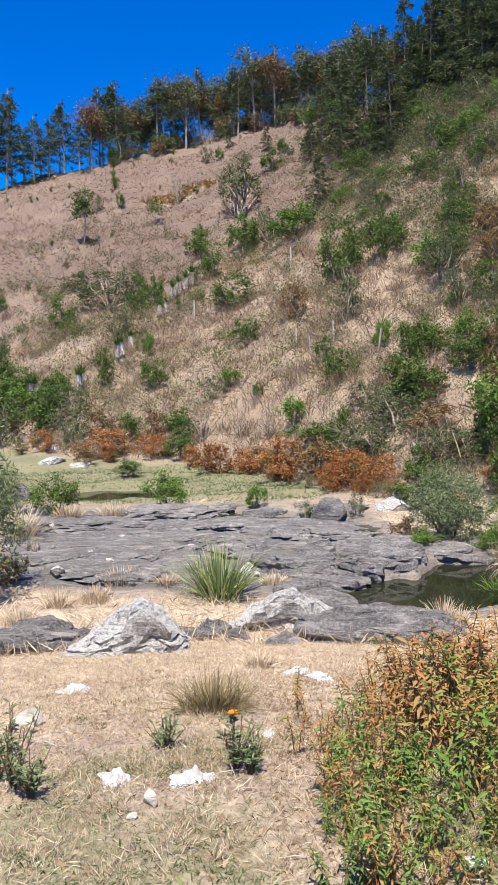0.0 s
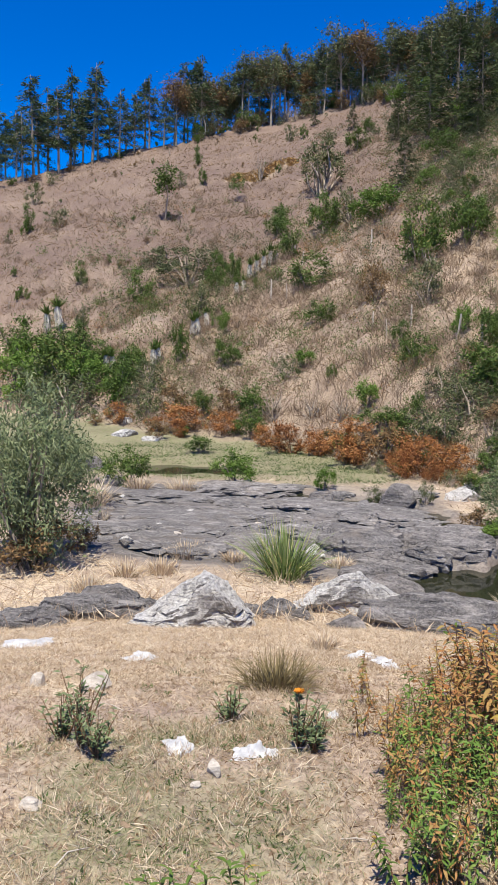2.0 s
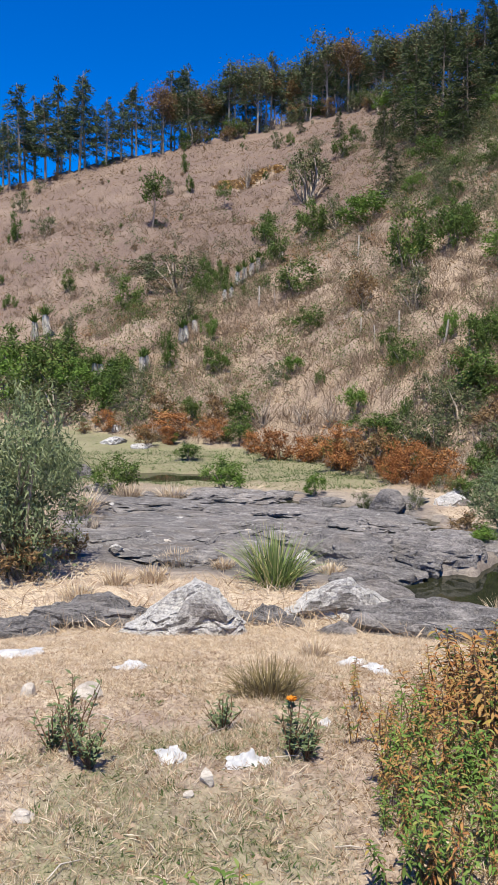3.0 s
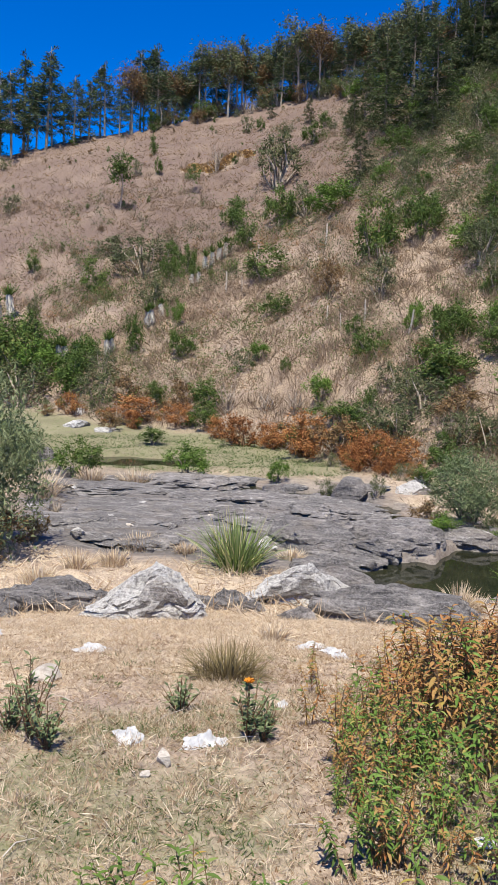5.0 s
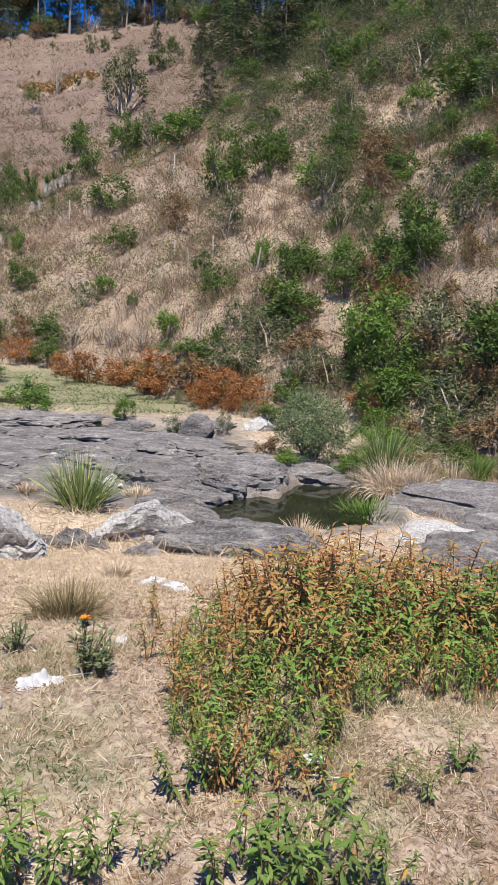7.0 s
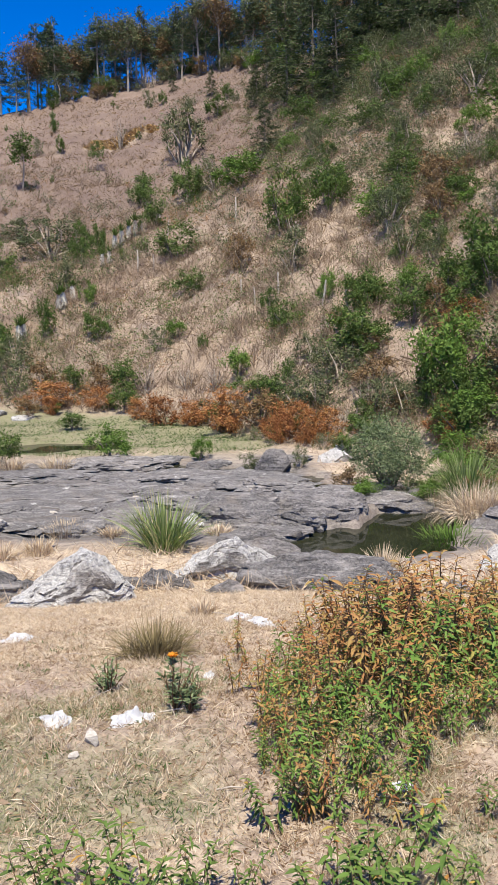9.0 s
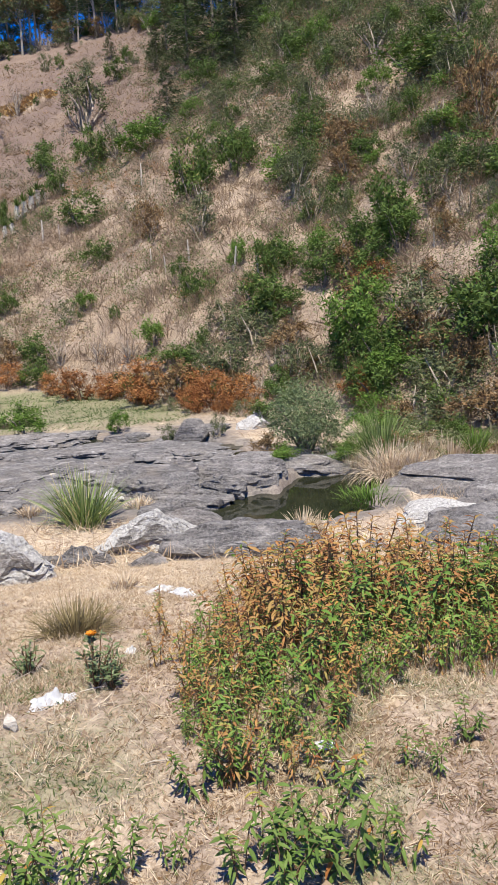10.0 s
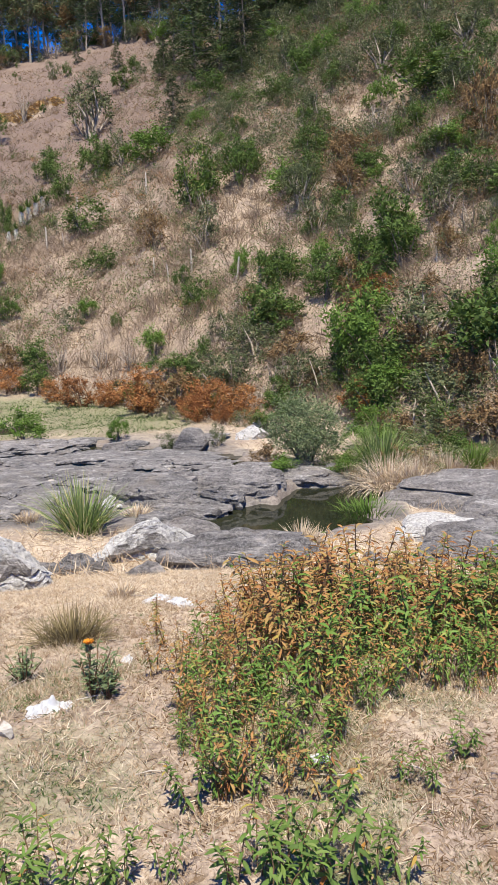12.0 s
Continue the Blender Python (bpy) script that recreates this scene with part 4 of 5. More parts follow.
FIR = [pine_meshes(s, 0.02, 0.30, 22, FIR_NEEDLE, BARK, 0.1, 56, 0.8) for s in (31, 32, 33)]
PINE = [pine_meshes(s, b, 0.20, 15, NEEDLE, PALE_BARK, 0.25, 36, 1.0) for s, b in ((41, 0.40), (42, 0.30), (43, 0.50), (44, 0.22), (45, 0.36))]
SLIM = [broadleaf_meshes(s, m, PALE_BARK, b, 0.17, 40, 50, 0.032) for s, m, b in ((51, BROWN_LEAF, 0.46), (52, OLIVE_LEAF, 0.38), (53, OLIVE_LEAF, 0.42), (54, OLIVE_LEAF, 0.52), (55, BROWN_LEAF, 0.40))]
pr = np.random.default_rng(3)
for rows in (HILL_SHRUBS_LOW, HILL_SHRUBS_MID, HILL_SHRUBS_FOOT, HILL_SHRUBS_RIGHT, HILL_SHRUBS_EDGE, HEDGE):
    for i, (az, d, h, w, kind) in enumerate(rows):
        if kind == "fir":
            plant_tree("fir_tree", "young dark green fir on the hillside", FIR[i % 3], az, d, h, w / h / 0.5, pr, group="trees on the slope")
        else:
            plant_shrub(KINDS[kind][i % len(KINDS[kind])], az, d, h * 1.2, w * 1.25, pr, group="shrubs on the slope")
for i, (az, d, h, w) in enumerate(RUST_BAND):
    high = h * pr.uniform(0.9, 1.4)
    plant_shrub(KINDS["brown"][i % 2] if i % 4 == 3 else KINDS["rust"][i % 3], az, d, high, w * pr.uniform(1.0, 1.35), pr, "rust-orange dried shrub at the foot of the hill", "dry shrubs at the hill's foot")
for i in range(34):
    az = pr.uniform(-16, 11)
    d = float(foot(np.array([az]))[0]) + pr.uniform(-1.2, 1.6)
    kind = ("olive", "green", "rust", "brown", "bare", "dark", "rust")[i % 7]
    h = pr.uniform(0.35, 0.85)
    plant_shrub(KINDS[kind][i % len(KINDS[kind])], az, d, h, h * pr.uniform(0.8, 1.4), pr, "low mixed shrub at the foot of the hill", "dry shrubs at the hill's foot")
for i, (az, d, h, w, kind) in enumerate(VALLEY_SHRUBS):
    plant_shrub(KINDS[kind][i % len(KINDS[kind])], az, d, h, w, pr, group="shrubs in the valley")

for i in range(26):
    az = pr.uniform(15, 31)
    d = pr.uniform(15.6, 18.5)
    kind = ("olive", "green", "brown", "bright", "olive")[i % 5]
    h = pr.uniform(0.25, 0.6)
    plant_shrub(KINDS[kind][i % len(KINDS[kind])], az, d, h, h * pr.uniform(1.0, 1.8), pr, "low green-brown growth by the water", "shrubs in the valley")

# ---- trees ----
for i, (az, d, h, w) in enumerate(YOUNG_TREES):
    plant_tree("young_tree", ("lone slender green young tree on bare slope", "small green young tree beside ochre soil")[i],
               broadleaf_meshes(61 + i, GREEN_LEAF, PALE_BARK, 0.35 - 0.1 * i, 0.19 + 0.12 * i, 26, 40, 0.05), az, d, h, 1.0, pr, group="trees on the slope")
for i, (az, d, h, w) in enumerate(BIG_FIRS):
    plant_tree("fir_tree", "large dark green fir below the ridge", FIR[i % 3], az, d, h, w / h / 0.5, pr, group="trees on the slope")
for i in range(150):
    az = -24 + 52 * (i + pr.random()) / 150
    r0 = float(ridge(np.array([az]))[0])
    d = r0 + pr.uniform(-1.5, 9 if az > -11 else 3)
    top = float(np.interp(az, [-24, -20, -17, -15.4, -10.7, -4.6, 0.6, 5, 10.2, 12, 16, 22, 30], [15.5, 17.0, 18.4, 17.6, 18.1, 19.6, 21.2, 21.7, 21.9, 23.6, 25.0, 26.6, 27.5]))
    if az < -11 and i % 5 in (0, 2):
        continue
    z = spot(az, d)[2]
    high = (EYE + d * math.tan(radians(top)) - z) * pr.uniform(0.62, 1.05)
    if az < -11.5 and i % 4 or az > 10.6 and i % 6 or i % 2 == 0:
        if az > 10.6:
            plant_tree("fir_tree", "tall dense dark fir on the ridge", FIR[i % 3], az, d - 2, high, 0.85, pr, group="trees along the ridge")
            continue
        plant_tree("pine_tree", "tall dark pine with bare lower trunk on the ridge", PINE[i % 5], az, d, high, 1.25, pr, group="trees along the ridge")
    else:
        plant_tree("ridge_tree", "slender pale-trunked tree with brownish leaves on the ridge", SLIM[i % 5], az, d, high * 0.95, 1.2, pr, group="trees along the ridge")

# scattered shrubs over the steep overgrown side
UPPER = ("olive", "saplings", "olive", "green", "saplings", "dark", "olive", "green", "bare", "bright")
LOWER = ("green", "olive", "brown", "dark", "green", "bright", "brown", "olive", "green", "bare")
planted, far_growth = 0, {}


def placed(me, m):
    """Points and faces of a mesh of equal faces, moved by m."""
    v = np.empty(len(me.vertices) * 3, np.float32)
    me.vertices.foreach_get("co", v)
    f = np.empty(len(me.loops), np.int32)
    me.loops.foreach_get("vertex_index", f)
    m = np.array(m)
    return v.reshape(-1, 3) @ m[:3, :3].T + m[:3, 3], f.reshape(len(me.polygons), -1)


while planted < 380:
    az = pr.uniform(-1, 33)
    f0, r0 = float(foot(np.array([az]))[0]), float(ridge(np.array([az]))[0])
    t = pr.random() ** 1.15
    d = f0 + 1 + (r0 - f0 - 3) * t
    x0, y0, z0 = spot(az, d)
    thick = float(fbm(np.array([x0 / 6]), np.array([y0 / 6]), 61, 3)[0])
    want = np.interp(az, [-1, 4, 9, 14, 18], [0.05, 0.35, 0.5, 0.85, 1.0]) if t > 0.45 else np.interp(az, [2, 9, 13, 16, 19], [0.03, 0.12, 0.5, 0.85, 1.0])
    if t > 0.45 and az < 12:
        want = want * float(ease(44, 50, d))
    if clearing(np.array([x0]), np.array([y0]))[0] > 0.35 or pr.random() > want * np.interp(thick, [0.38, 0.55], [0.35, 1.0]):
        continue
    kind = (UPPER if t > 0.4 else LOWER)[pr.integers(0, 10)]
    h = pr.uniform(0.55, 1.35) * (0.75 + d / 60) * (1.25 if kind == "saplings" else 1.0)
    wide, turn = h * pr.uniform(0.75, 1.25), pr.uniform(0, 360)
    shape = KINDS[kind][planted % len(KINDS[kind])]
    if d < 27:
        plant_shrub(shape, az, d, h, wide, pr, group="shrubs on the slope")
    else:
        m = pose(x0, y0, z0 - 0.04 * h, 0, 0, turn) @ Matrix.Diagonal((wide, wide, h, 1))
        for me in shape[2:]:
            far_growth.setdefault(me.materials[0], []).append(placed(me, m))
    planted += 1
for material, pieces in far_growth.items():
    v, f = join(pieces)
    tagged(new("far_shrubs", mesh("far_shrubs", v, f, material)), "dense mixed shrubs covering the steep slope", "shrubs", kind="stuff")
# small seedlings dotted over the bare side
for i in range(70):
    az = pr.uniform(-22, 2)
    d = pr.uniform(float(foot(np.array([az]))[0]) + 14, float(ridge(np.array([az]))[0]) - 2)
    kind = ("dark", "olive", "brown", "green", "bare")[i % 5]
    h = pr.uniform(0.35, 0.95)
    plant_shrub(KINDS[kind][i % len(KINDS[kind])], az, d, h, h * pr.uniform(0.5, 0.9), pr, group="shrubs on the slope")

# ---- yuccas with bleached skirts, stakes ----
yucca_head = blades_clump(5, 46, 0.42, 0.3, GREEN_LEAF, 1.5, 0.05, 0.35, 2)
yr = np.random.default_rng(9)
n = 260
a, p = yr.random(n) * 6.283, yr.random(n)
p = np.stack([np.cos(a) * 0.065, np.sin(a) * 0.065, 0.30 + 0.40 * p], 1)
w = np.stack([np.cos(a) * 0.14, np.sin(a) * 0.14, -np.ones(n)], 1) + yr.normal(size=(n, 3)) * 0.08
sv, sf = leaves(p, w, 0.28, 0.045, yr, face=np.stack([np.cos(a), np.sin(a), np.full(n, 0.4)], 1))
yucca_skirt = mesh("skirt", sv, sf, YUCCA_SKIRT)
tv, tf = tube([(0, 0, -0.1), (0, 0, 0.7)], [0.055, 0.045], 7)
yucca_trunk = mesh("trunk", tv, tf, PALE_BARK, True)
for az, d, h, w in YUCCAS:
    x, y, z = spot(az, d)
    ob = thing("yucca", "yucca with a skirt of bleached dead leaves", "yucca", "yuccas on the slope")
    part("trunk", yucca_trunk, ob)
    part("skirt", yucca_skirt, ob, "bleached dead leaves")
    part("leaf_head", yucca_head, ob, at=pose(0, 0, 0.62))
    ob.matrix_basis = pose(x, y, z, yr.normal() * 4, yr.normal() * 4, yr.uniform(0, 360)) @ Matrix.Scale(h * 1.15, 4)
tv, tf = tube([(0, 0, -0.1), (0.02, 0, 0.5), (0, 0.02, 1)], [0.045, 0.042, 0.03], 6)
stake_me = mesh("stake", tv, tf, STAKE)
for az, d, h, w in STAKES:
    x, y, z = spot(az, d)
    ob = tagged(new("stake", stake_me), "weathered pale wooden stake on the slope", "stake", "stakes on the slope")
    ob.matrix_basis = pose(x, y, z, yr.normal() * 4, yr.normal() * 4, 0) @ Matrix.Scale(h, 4)

# ---- sword-leaved and dry clumps ----
for i, (az, d, h, w, kind) in enumerate(CLUMPS):
    x, y, z = spot(az, d)
    if kind == "green":
        me, label = blades_clump(71, 300, h * 1.12, w * 1.6, BLADE, 1.25, 0.026, 0.36), "clump of long green sword-shaped leaves"
    elif kind == "bright":
        me, label = blades_clump(72, 120, h * 1.1, w, BRIGHT_LEAF, 0.9, 0.03, 0.4), "bright green clump of strap leaves"
    elif kind == "arching":
        me, label = blades_clump(73, 620, h * 1.1, w * 1.5, BLADE, 1.1, 0.016, 0.7), "large arching clump of grey-green grass"
    elif kind == "mat":
        me, label = blades_clump(74, 260, h * 1.5, w * 2.5, BRIGHT_LEAF, 1.3, 0.014, 0.4), "low green grass at the water's edge"
    elif kind == "skirt":
        me, label = blades_clump(75 + i, 900, h * 1.1, w * 1.8, STRAW, 1.5, 0.012, 0.75), "hanging tan dead grass below the green clump"
    elif kind == "tuft":
        me, label = blades_clump(75 + i, 700, h * 0.95, w * 2.4, SEDGE, 1.4, 0.0045, 0.55), "olive-brown half dry grass tuft on the bank"
    else:
        me, label = blades_clump(75 + i, int(160 + 120 * w), h * 1.1, w * 2.2, STRAW, 1.0, 0.006 + 0.0006 * d, 0.5), "dry straw-coloured grass clump"
    ob = thing("grass_clump", label, "grass clump")
    part("tuft", me, ob)
    ob.matrix_basis = pose(x, y, z - 0.02)


# ---- loose grass and scrub that nobody could count ----
def scatter(n, a0, a1, d0, d1, r, power=0.5):
    az = np.radians(r.uniform(a0, a1, n))
    t = r.random(n)
    d = (d0 ** (1 / power) + t * (d1 ** (1 / power) - d0 ** (1 / power))) ** power if power != 0 else d0 * (d1 / d0) ** t
    return d * np.sin(az), d * np.cos(az)


def blades_on(x, y, r, length, width, stand=0.5, simple=True):
    z = land(x, y)
    way = np.stack([r.normal(size=len(x)), r.normal(size=len(x)), np.abs(r.normal(size=len(x))) * stand + 0.08], 1)
    return leaves(np.stack([x, y, z - 0.004], 1), way, length * (0.5 + r.random(len(x))), width * (0.6 + 0.8 * r.random(len(x))), r, 0.05, simple)


def stuff(name, label, category, v, f, material):
    return tagged(new(name, mesh(name, v, f, material)), label, category, kind="stuff")


gr = np.random.default_rng(17)
x, y = scatter(240000, -27, 36, 1.7, 10, gr, 0.8)
c = cover_of(x, y)
keep = gr.random(len(x)) < 0.06 + 0.94 * c[:, 0] ** 1.3
v, f = blades_on(x[keep], y[keep], gr, 0.040, 0.0024, 0.45)
stuff("straw_litter", "short dry straw and dead grass on soil", "dry grass", v, f, STRAW)
x, y = scatter(9500, -27, 36, 1.9, 10, gr, 0.8)
c = cover_of(x, y)
keep = gr.random(len(x)) < 0.1 + 0.7 * c[:, 0]
x, y = np.repeat(x[keep], 26), np.repeat(y[keep], 26)
v, f = blades_on(x + gr.normal(size=len(x)) * 0.022, y + gr.normal(size=len(x)) * 0.022, gr, 0.05, 0.0026, 1.3)
stuff("straw_tufts", "small upright tufts of dry grass", "dry grass", v, f, STRAW)
x, y = scatter(110000, -27, 36, 1.7, 5.5, gr, 0.7)
c = cover_of(x, y)
keep = gr.random(len(x)) < c[:, 1] * 1.6 + 0.03
v, f = blades_on(x[keep], y[keep], gr, 0.032, 0.0032, 0.7)
stuff("turf", "short patchy green grass", "grass", v, f, TURF)
x, y = scatter(70000, -24, 34, 8.5, 30, gr, 0.6)
c = cover_of(x, y)
az, d = polar(x, y)
low = (land(x, y) > WATER + 0.02) & (c[:, 2] < 0.25) & (d < foot(az) + 1)
keep = low & (gr.random(len(x)) < c[:, 0]) & (c[:, 1] < 0.4)
v, f = blades_on(x[keep], y[keep], gr, 0.22, 0.013, 0.9)
stuff("dry_riverbank_grass", "dry yellow grass on the riverbed", "dry grass", v, f, STRAW)
keep = low & (c[:, 1] >= 0.4)
v, f = blades_on(x[keep], y[keep], gr, 0.13, 0.016, 0.9)
stuff("meadow_grass", "low green grass of a damp meadow", "grass", v, f, MEADOW)
x, y = scatter(260000, -26, 34, 18, 105, gr, 0.8)
c = cover_of(x, y)
az, d = polar(x, y)
keep = (d > foot(az)) & (d < ridge(az) + 2) & (gr.random(len(x)) < 0.10 + 0.9 * c[:, 0])
v, f = blades_on(x[keep], y[keep], gr, 0.42, 0.026, 1.8)
stuff("hillside_dry_grass", "dry pale grass over the hillside", "dry grass", v, f, DRY_LEAF)


def scrub(name, label, material, n, seed, size, per, thick, a0=-24, d0=18, slim=0.42):
    r = np.random.default_rng(seed)
    x, y = scatter(n, a0, 34, d0, 100, r, 0.75)
    az, d = polar(x, y)
    s = d - foot(az)
    dense = ease(2, 13, az + 30 * (fbm(x / 9, y / 9, seed, 3) - 0.5) - ease(30, 10, s) * 2) * (0.35 + 0.65 * ease(0.35, 0.6, fbm(x / 4, y / 4, seed + 3, 3)))
    dense = np.maximum(dense, 0.95 * ease(44, 20, s) * ease(-24, -8, az) * ease(0.42, 0.62, fbm(x / 5, y / 5, seed + 9, 3)))
    keep = (s > 0.3) & (d < ridge(az) - 2) & (r.random(n) < dense * (1 - clearing(x, y)))
    x, y, d = x[keep], y[keep], d[keep]
    z = land(x, y)
    hgt = size * (0.5 + r.random(len(x)))
    k = np.repeat(np.arange(len(x)), per)
    ball = r.normal(size=(len(k), 3)) * np.array([0.32, 0.32, 0.26])
    off = ball + np.array([0, 0, 0.5])
    off[:, 2] = np.abs(off[:, 2])
    p = np.stack([x, y, z], 1)[k] + off * hgt[k, None]
    leaf = thick * np.clip(d / 42, 0.5, 1.25)[k]
    v, f = leaves(p, r.normal(size=p.shape) + np.array([0, 0, 0.5]), leaf * (0.6 + 0.8 * r.random(len(k))), leaf * slim, r, 0.1, True, ball * 3 + np.array([0, 0, 0.5]))
    return stuff(name, label, "scrub", v, f, material)


scrub("olive_scrub", "olive twiggy scrub covering the slope", OLIVE_LEAF, 8000, 5, 0.85, 44, 0.105)
scrub("sapling_scrub", "grey-green young growth high on the slope", OLIVE_LEAF, 6000, 15, 1.35, 40, 0.13, 5, 40)
scrub("green_scrub", "green leafy scrub covering the slope", GREEN_LEAF, 5500, 6, 0.95, 54, 0.12)
scrub("brown_scrub", "brown dry scrub covering the slope", BROWN_LEAF, 5000, 7, 0.75, 48, 0.108)
scrub("rusty_scrub", "rust-brown dry scrub covering the slope", RUST_LEAF, 1500, 12, 0.7, 60, 0.09)
scrub("grey_scrub", "pale leafless scrub on the slope", DRY_LEAF, 6500, 8, 0.9, 50, 0.24, slim=0.12)
# coarse dead grass and small green sprigs on the near bank
x, y = scatter(3000, -27, 36, 2.0, 8.5, gr, 0.8)
keep = gr.random(len(x)) < 0.15 + 0.8 * cover_of(x, y)[:, 0]
x, y = np.repeat(x[keep], 22), np.repeat(y[keep], 22)
v, f = blades_on(x + gr.normal(size=len(x)) * 0.03, y + gr.normal(size=len(x)) * 0.03, gr, 0.065, 0.0032, 0.8)
stuff("coarse_dry_grass", "coarse dead grass in matted tufts", "dry grass", v, f, STRAW)
x, y = scatter(750, -27, 36, 2.0, 5.5, gr, 0.8)
keep = gr.random(len(x)) < 0.06 + 0.40 * cover_of(x, y)[:, 1] + 0.22 * (fbm(x * 0.9, y * 0.9, 51, 3) > 0.52)
x, y = np.repeat(x[keep], 22), np.repeat(y[keep], 22)
v, f = blades_on(x + gr.normal(size=len(x)) * 0.028, y + gr.normal(size=len(x)) * 0.028, gr, 0.03, 0.006, 0.9, False)
stuff("small_green_weeds", "small green weeds among dry grass", "weeds", v, f, MEADOW)
# clods and dead leaves over the near bank
x, y = scatter(9000, -27, 36, 1.8, 7.5, gr, 0.8)
size = 0.006 + 0.016 * gr.random(len(x)) ** 3
corner = np.array([(1, 0, 0), (-0.5, 0.87, 0), (-0.5, -0.87, 0), (0.1, 0.1, 0.9)])
jit = 1 + 0.5 * gr.normal(size=(len(x), 4, 1))
v = (corner[None] * np.clip(jit, 0.4, 1.6) * size[:, None, None] + np.stack([x, y, land(x, y) - 0.002], 1)[:, None]).reshape(-1, 3)
k4 = 4 * np.arange(len(x))[:, None]
f = np.concatenate([k4 + np.array([[0, 1, 3]]), k4 + np.array([[1, 2, 3]]), k4 + np.array([[2, 0, 3]])])
stuff("soil_clods", "crumbs and clods of dry soil", "soil", v, f, CLOD)
x, y = scatter(30000, -27, 36, 1.8, 8, gr, 0.8)
keep = gr.random(len(x)) < 0.35 + 0.65 * ease(-2, 6, polar(x, y)[0])
x, y = x[keep], y[keep]
v, f = blades_on(x, y, gr, 0.022, 0.008, 0.30, False)
stuff("dead_leaf_litter", "dead brown leaves lying on the bank", "leaf litter", v, f, DEAD_LEAF)
x, y = scatter(170000, -27, 36, 1.7, 6.0, gr, 0.7)
keep = gr.random(len(x)) < (0.32 + 0.68 * ease(-4, 7, polar(x, y)[0] + 12 * (fbm(x * 1.5, y * 1.5, 71, 3) - 0.5))) * (0.25 + 0.75 * ease(0.42, 0.56, fbm(x * 2.6, y * 2.6, 72, 3)))
v, f = blades_on(x[keep], y[keep], gr, 0.042, 0.003, 0.6)
stuff("brown_dead_grass", "brown dead grass and broken stalks on soil", "dry grass", v, f, DEAD_LEAF)
x, y = scatter(9000, -7.0, -2.0, 79, 85.5, gr, 1.0)
az, d = polar(x, y)
keep = np.hypot((az + 4.5) / 2.4, (d - 82.5) / 2.8) + 0.7 * (fbm(x, y, 44, 3) - 0.5) < 0.9
v, f = blades_on(x[keep], y[keep], gr, 0.30, 0.22, 0.25)
stuff("ochre_spoil", "ochre soil and rubble on the slope", "soil", v, f, OCHRE)
# felled twigs and stubble on the bare slope
x, y = scatter(60000, -26, 20, 38, 105, gr, 0.8)
az, d = polar(x, y)
keep = (d > foot(az) + 4) & (d < ridge(az)) & (gr.random(len(x)) < 0.75 - 0.6 * cover_of(x, y)[:, 0])
v, f = blades_on(x[keep], y[keep], gr, 0.40, 0.06, 0.55)
stuff("slash", "dark brown felled twigs on the bare slope", "twigs", v, f, BROWN_LEAF)
# dry tussocks
x, y = scatter(6500, -24, 33, 19, 84, gr, 0.75)
c = cover_of(x, y)
az, d = polar(x, y)
keep = (d > foot(az) + 0.5) & (gr.random(len(x)) < 0.15 + c[:, 0])
x, y = np.repeat(x[keep], 30), np.repeat(y[keep], 30)
ang = gr.random(len(x)) * 6.283
rad = 0.30 * np.sqrt(gr.random(len(x)))
v, f = blades_on(x + rad * np.cos(ang), y + rad * np.sin(ang), gr, 0.60, 0.026, 2.4)
stuff("dry_tussocks", "pale dry grass tussocks on the slope", "dry grass", v, f, DRY_LEAF)
# loose chips of stone over the bedrock
for i in range(46):
    az, d = gr.uniform(-16, 7), gr.uniform(13.5, 20.5)
    x0, y0, z0 = spot(az, d)
    size = gr.uniform(0.07, 0.28)
    ob = tagged(new("stone", rock_mesh("stone", i + 141, (ROCK_GREY, ROCK_PALE, ROCK_DARK)[i % 3], (size, size * 0.8, size * 0.5), 0.1, 0, 3)), "loose grey stone chip lying on bedrock", "stone", "loose stones")
    ob.matrix_basis = pose(x0, y0, z0 + (0.05 if i % 2 else 0.0) - size * 0.1, 0, 0, 37 * i)
# undergrowth along the crest
for i in range(90):
    az = -23 + 52 * (i + pr.random()) / 90 if i < 60 else pr.uniform(-10, 4)
    d = float(ridge(np.array([az]))[0]) + pr.uniform(-2, 4)
    h = pr.uniform(0.9, 2.6) * (1.15 if az > -10 else 0.5)
    kind = ("olive", "brown", "bare", "green")[i % 4]
    plant_shrub(KINDS[kind][i % len(KINDS[kind])], az, d, h, h * 1.1, pr, "olive-brown undergrowth shrub under the ridge trees", "undergrowth on the ridge")


# ---- leafy weeds close by ----
WEED_SINGLE = leaf_mat("weed_leaf_blade", [(0.0, (0.085, 0.140, 0.026)), (0.54, (0.145, 0.27, 0.05)), (0.78, (0.24, 0.36, 0.09)), (0.84, (0.540, 0.390, 0.090)), (0.93, (0.496, 0.196, 0.060)), (1.0, (0.256, 0.097, 0.044))], 0.35, 0.5, 0.97)


def lance_leaf(seed, length, width):
    """A lance-shaped leaf, folded along its rib and arching."""
    r = np.random.default_rng(seed)
    v, f = [], []
    bend = 0.25 + 0.3 * r.random()
    for i in range(5):
        t = i / 4
        half = width * math.sin(math.pi * min(1, t * 0.93 + 0.05)) ** 0.8 / 2
        z = length * (0.10 * math.sin(t * 2.0) - bend * t * t)
        v += [(t * length, -half, z + half * 0.45), (t * length, 0, z), (t * length, half, z + half * 0.45)]
    for i in range(4):
        for k in (0, 1):
            f.append((3 * i + k, 3 * i + k + 1, 3 * i + k + 4, 3 * i + k + 3))
    return np.array(v), np.array(f)


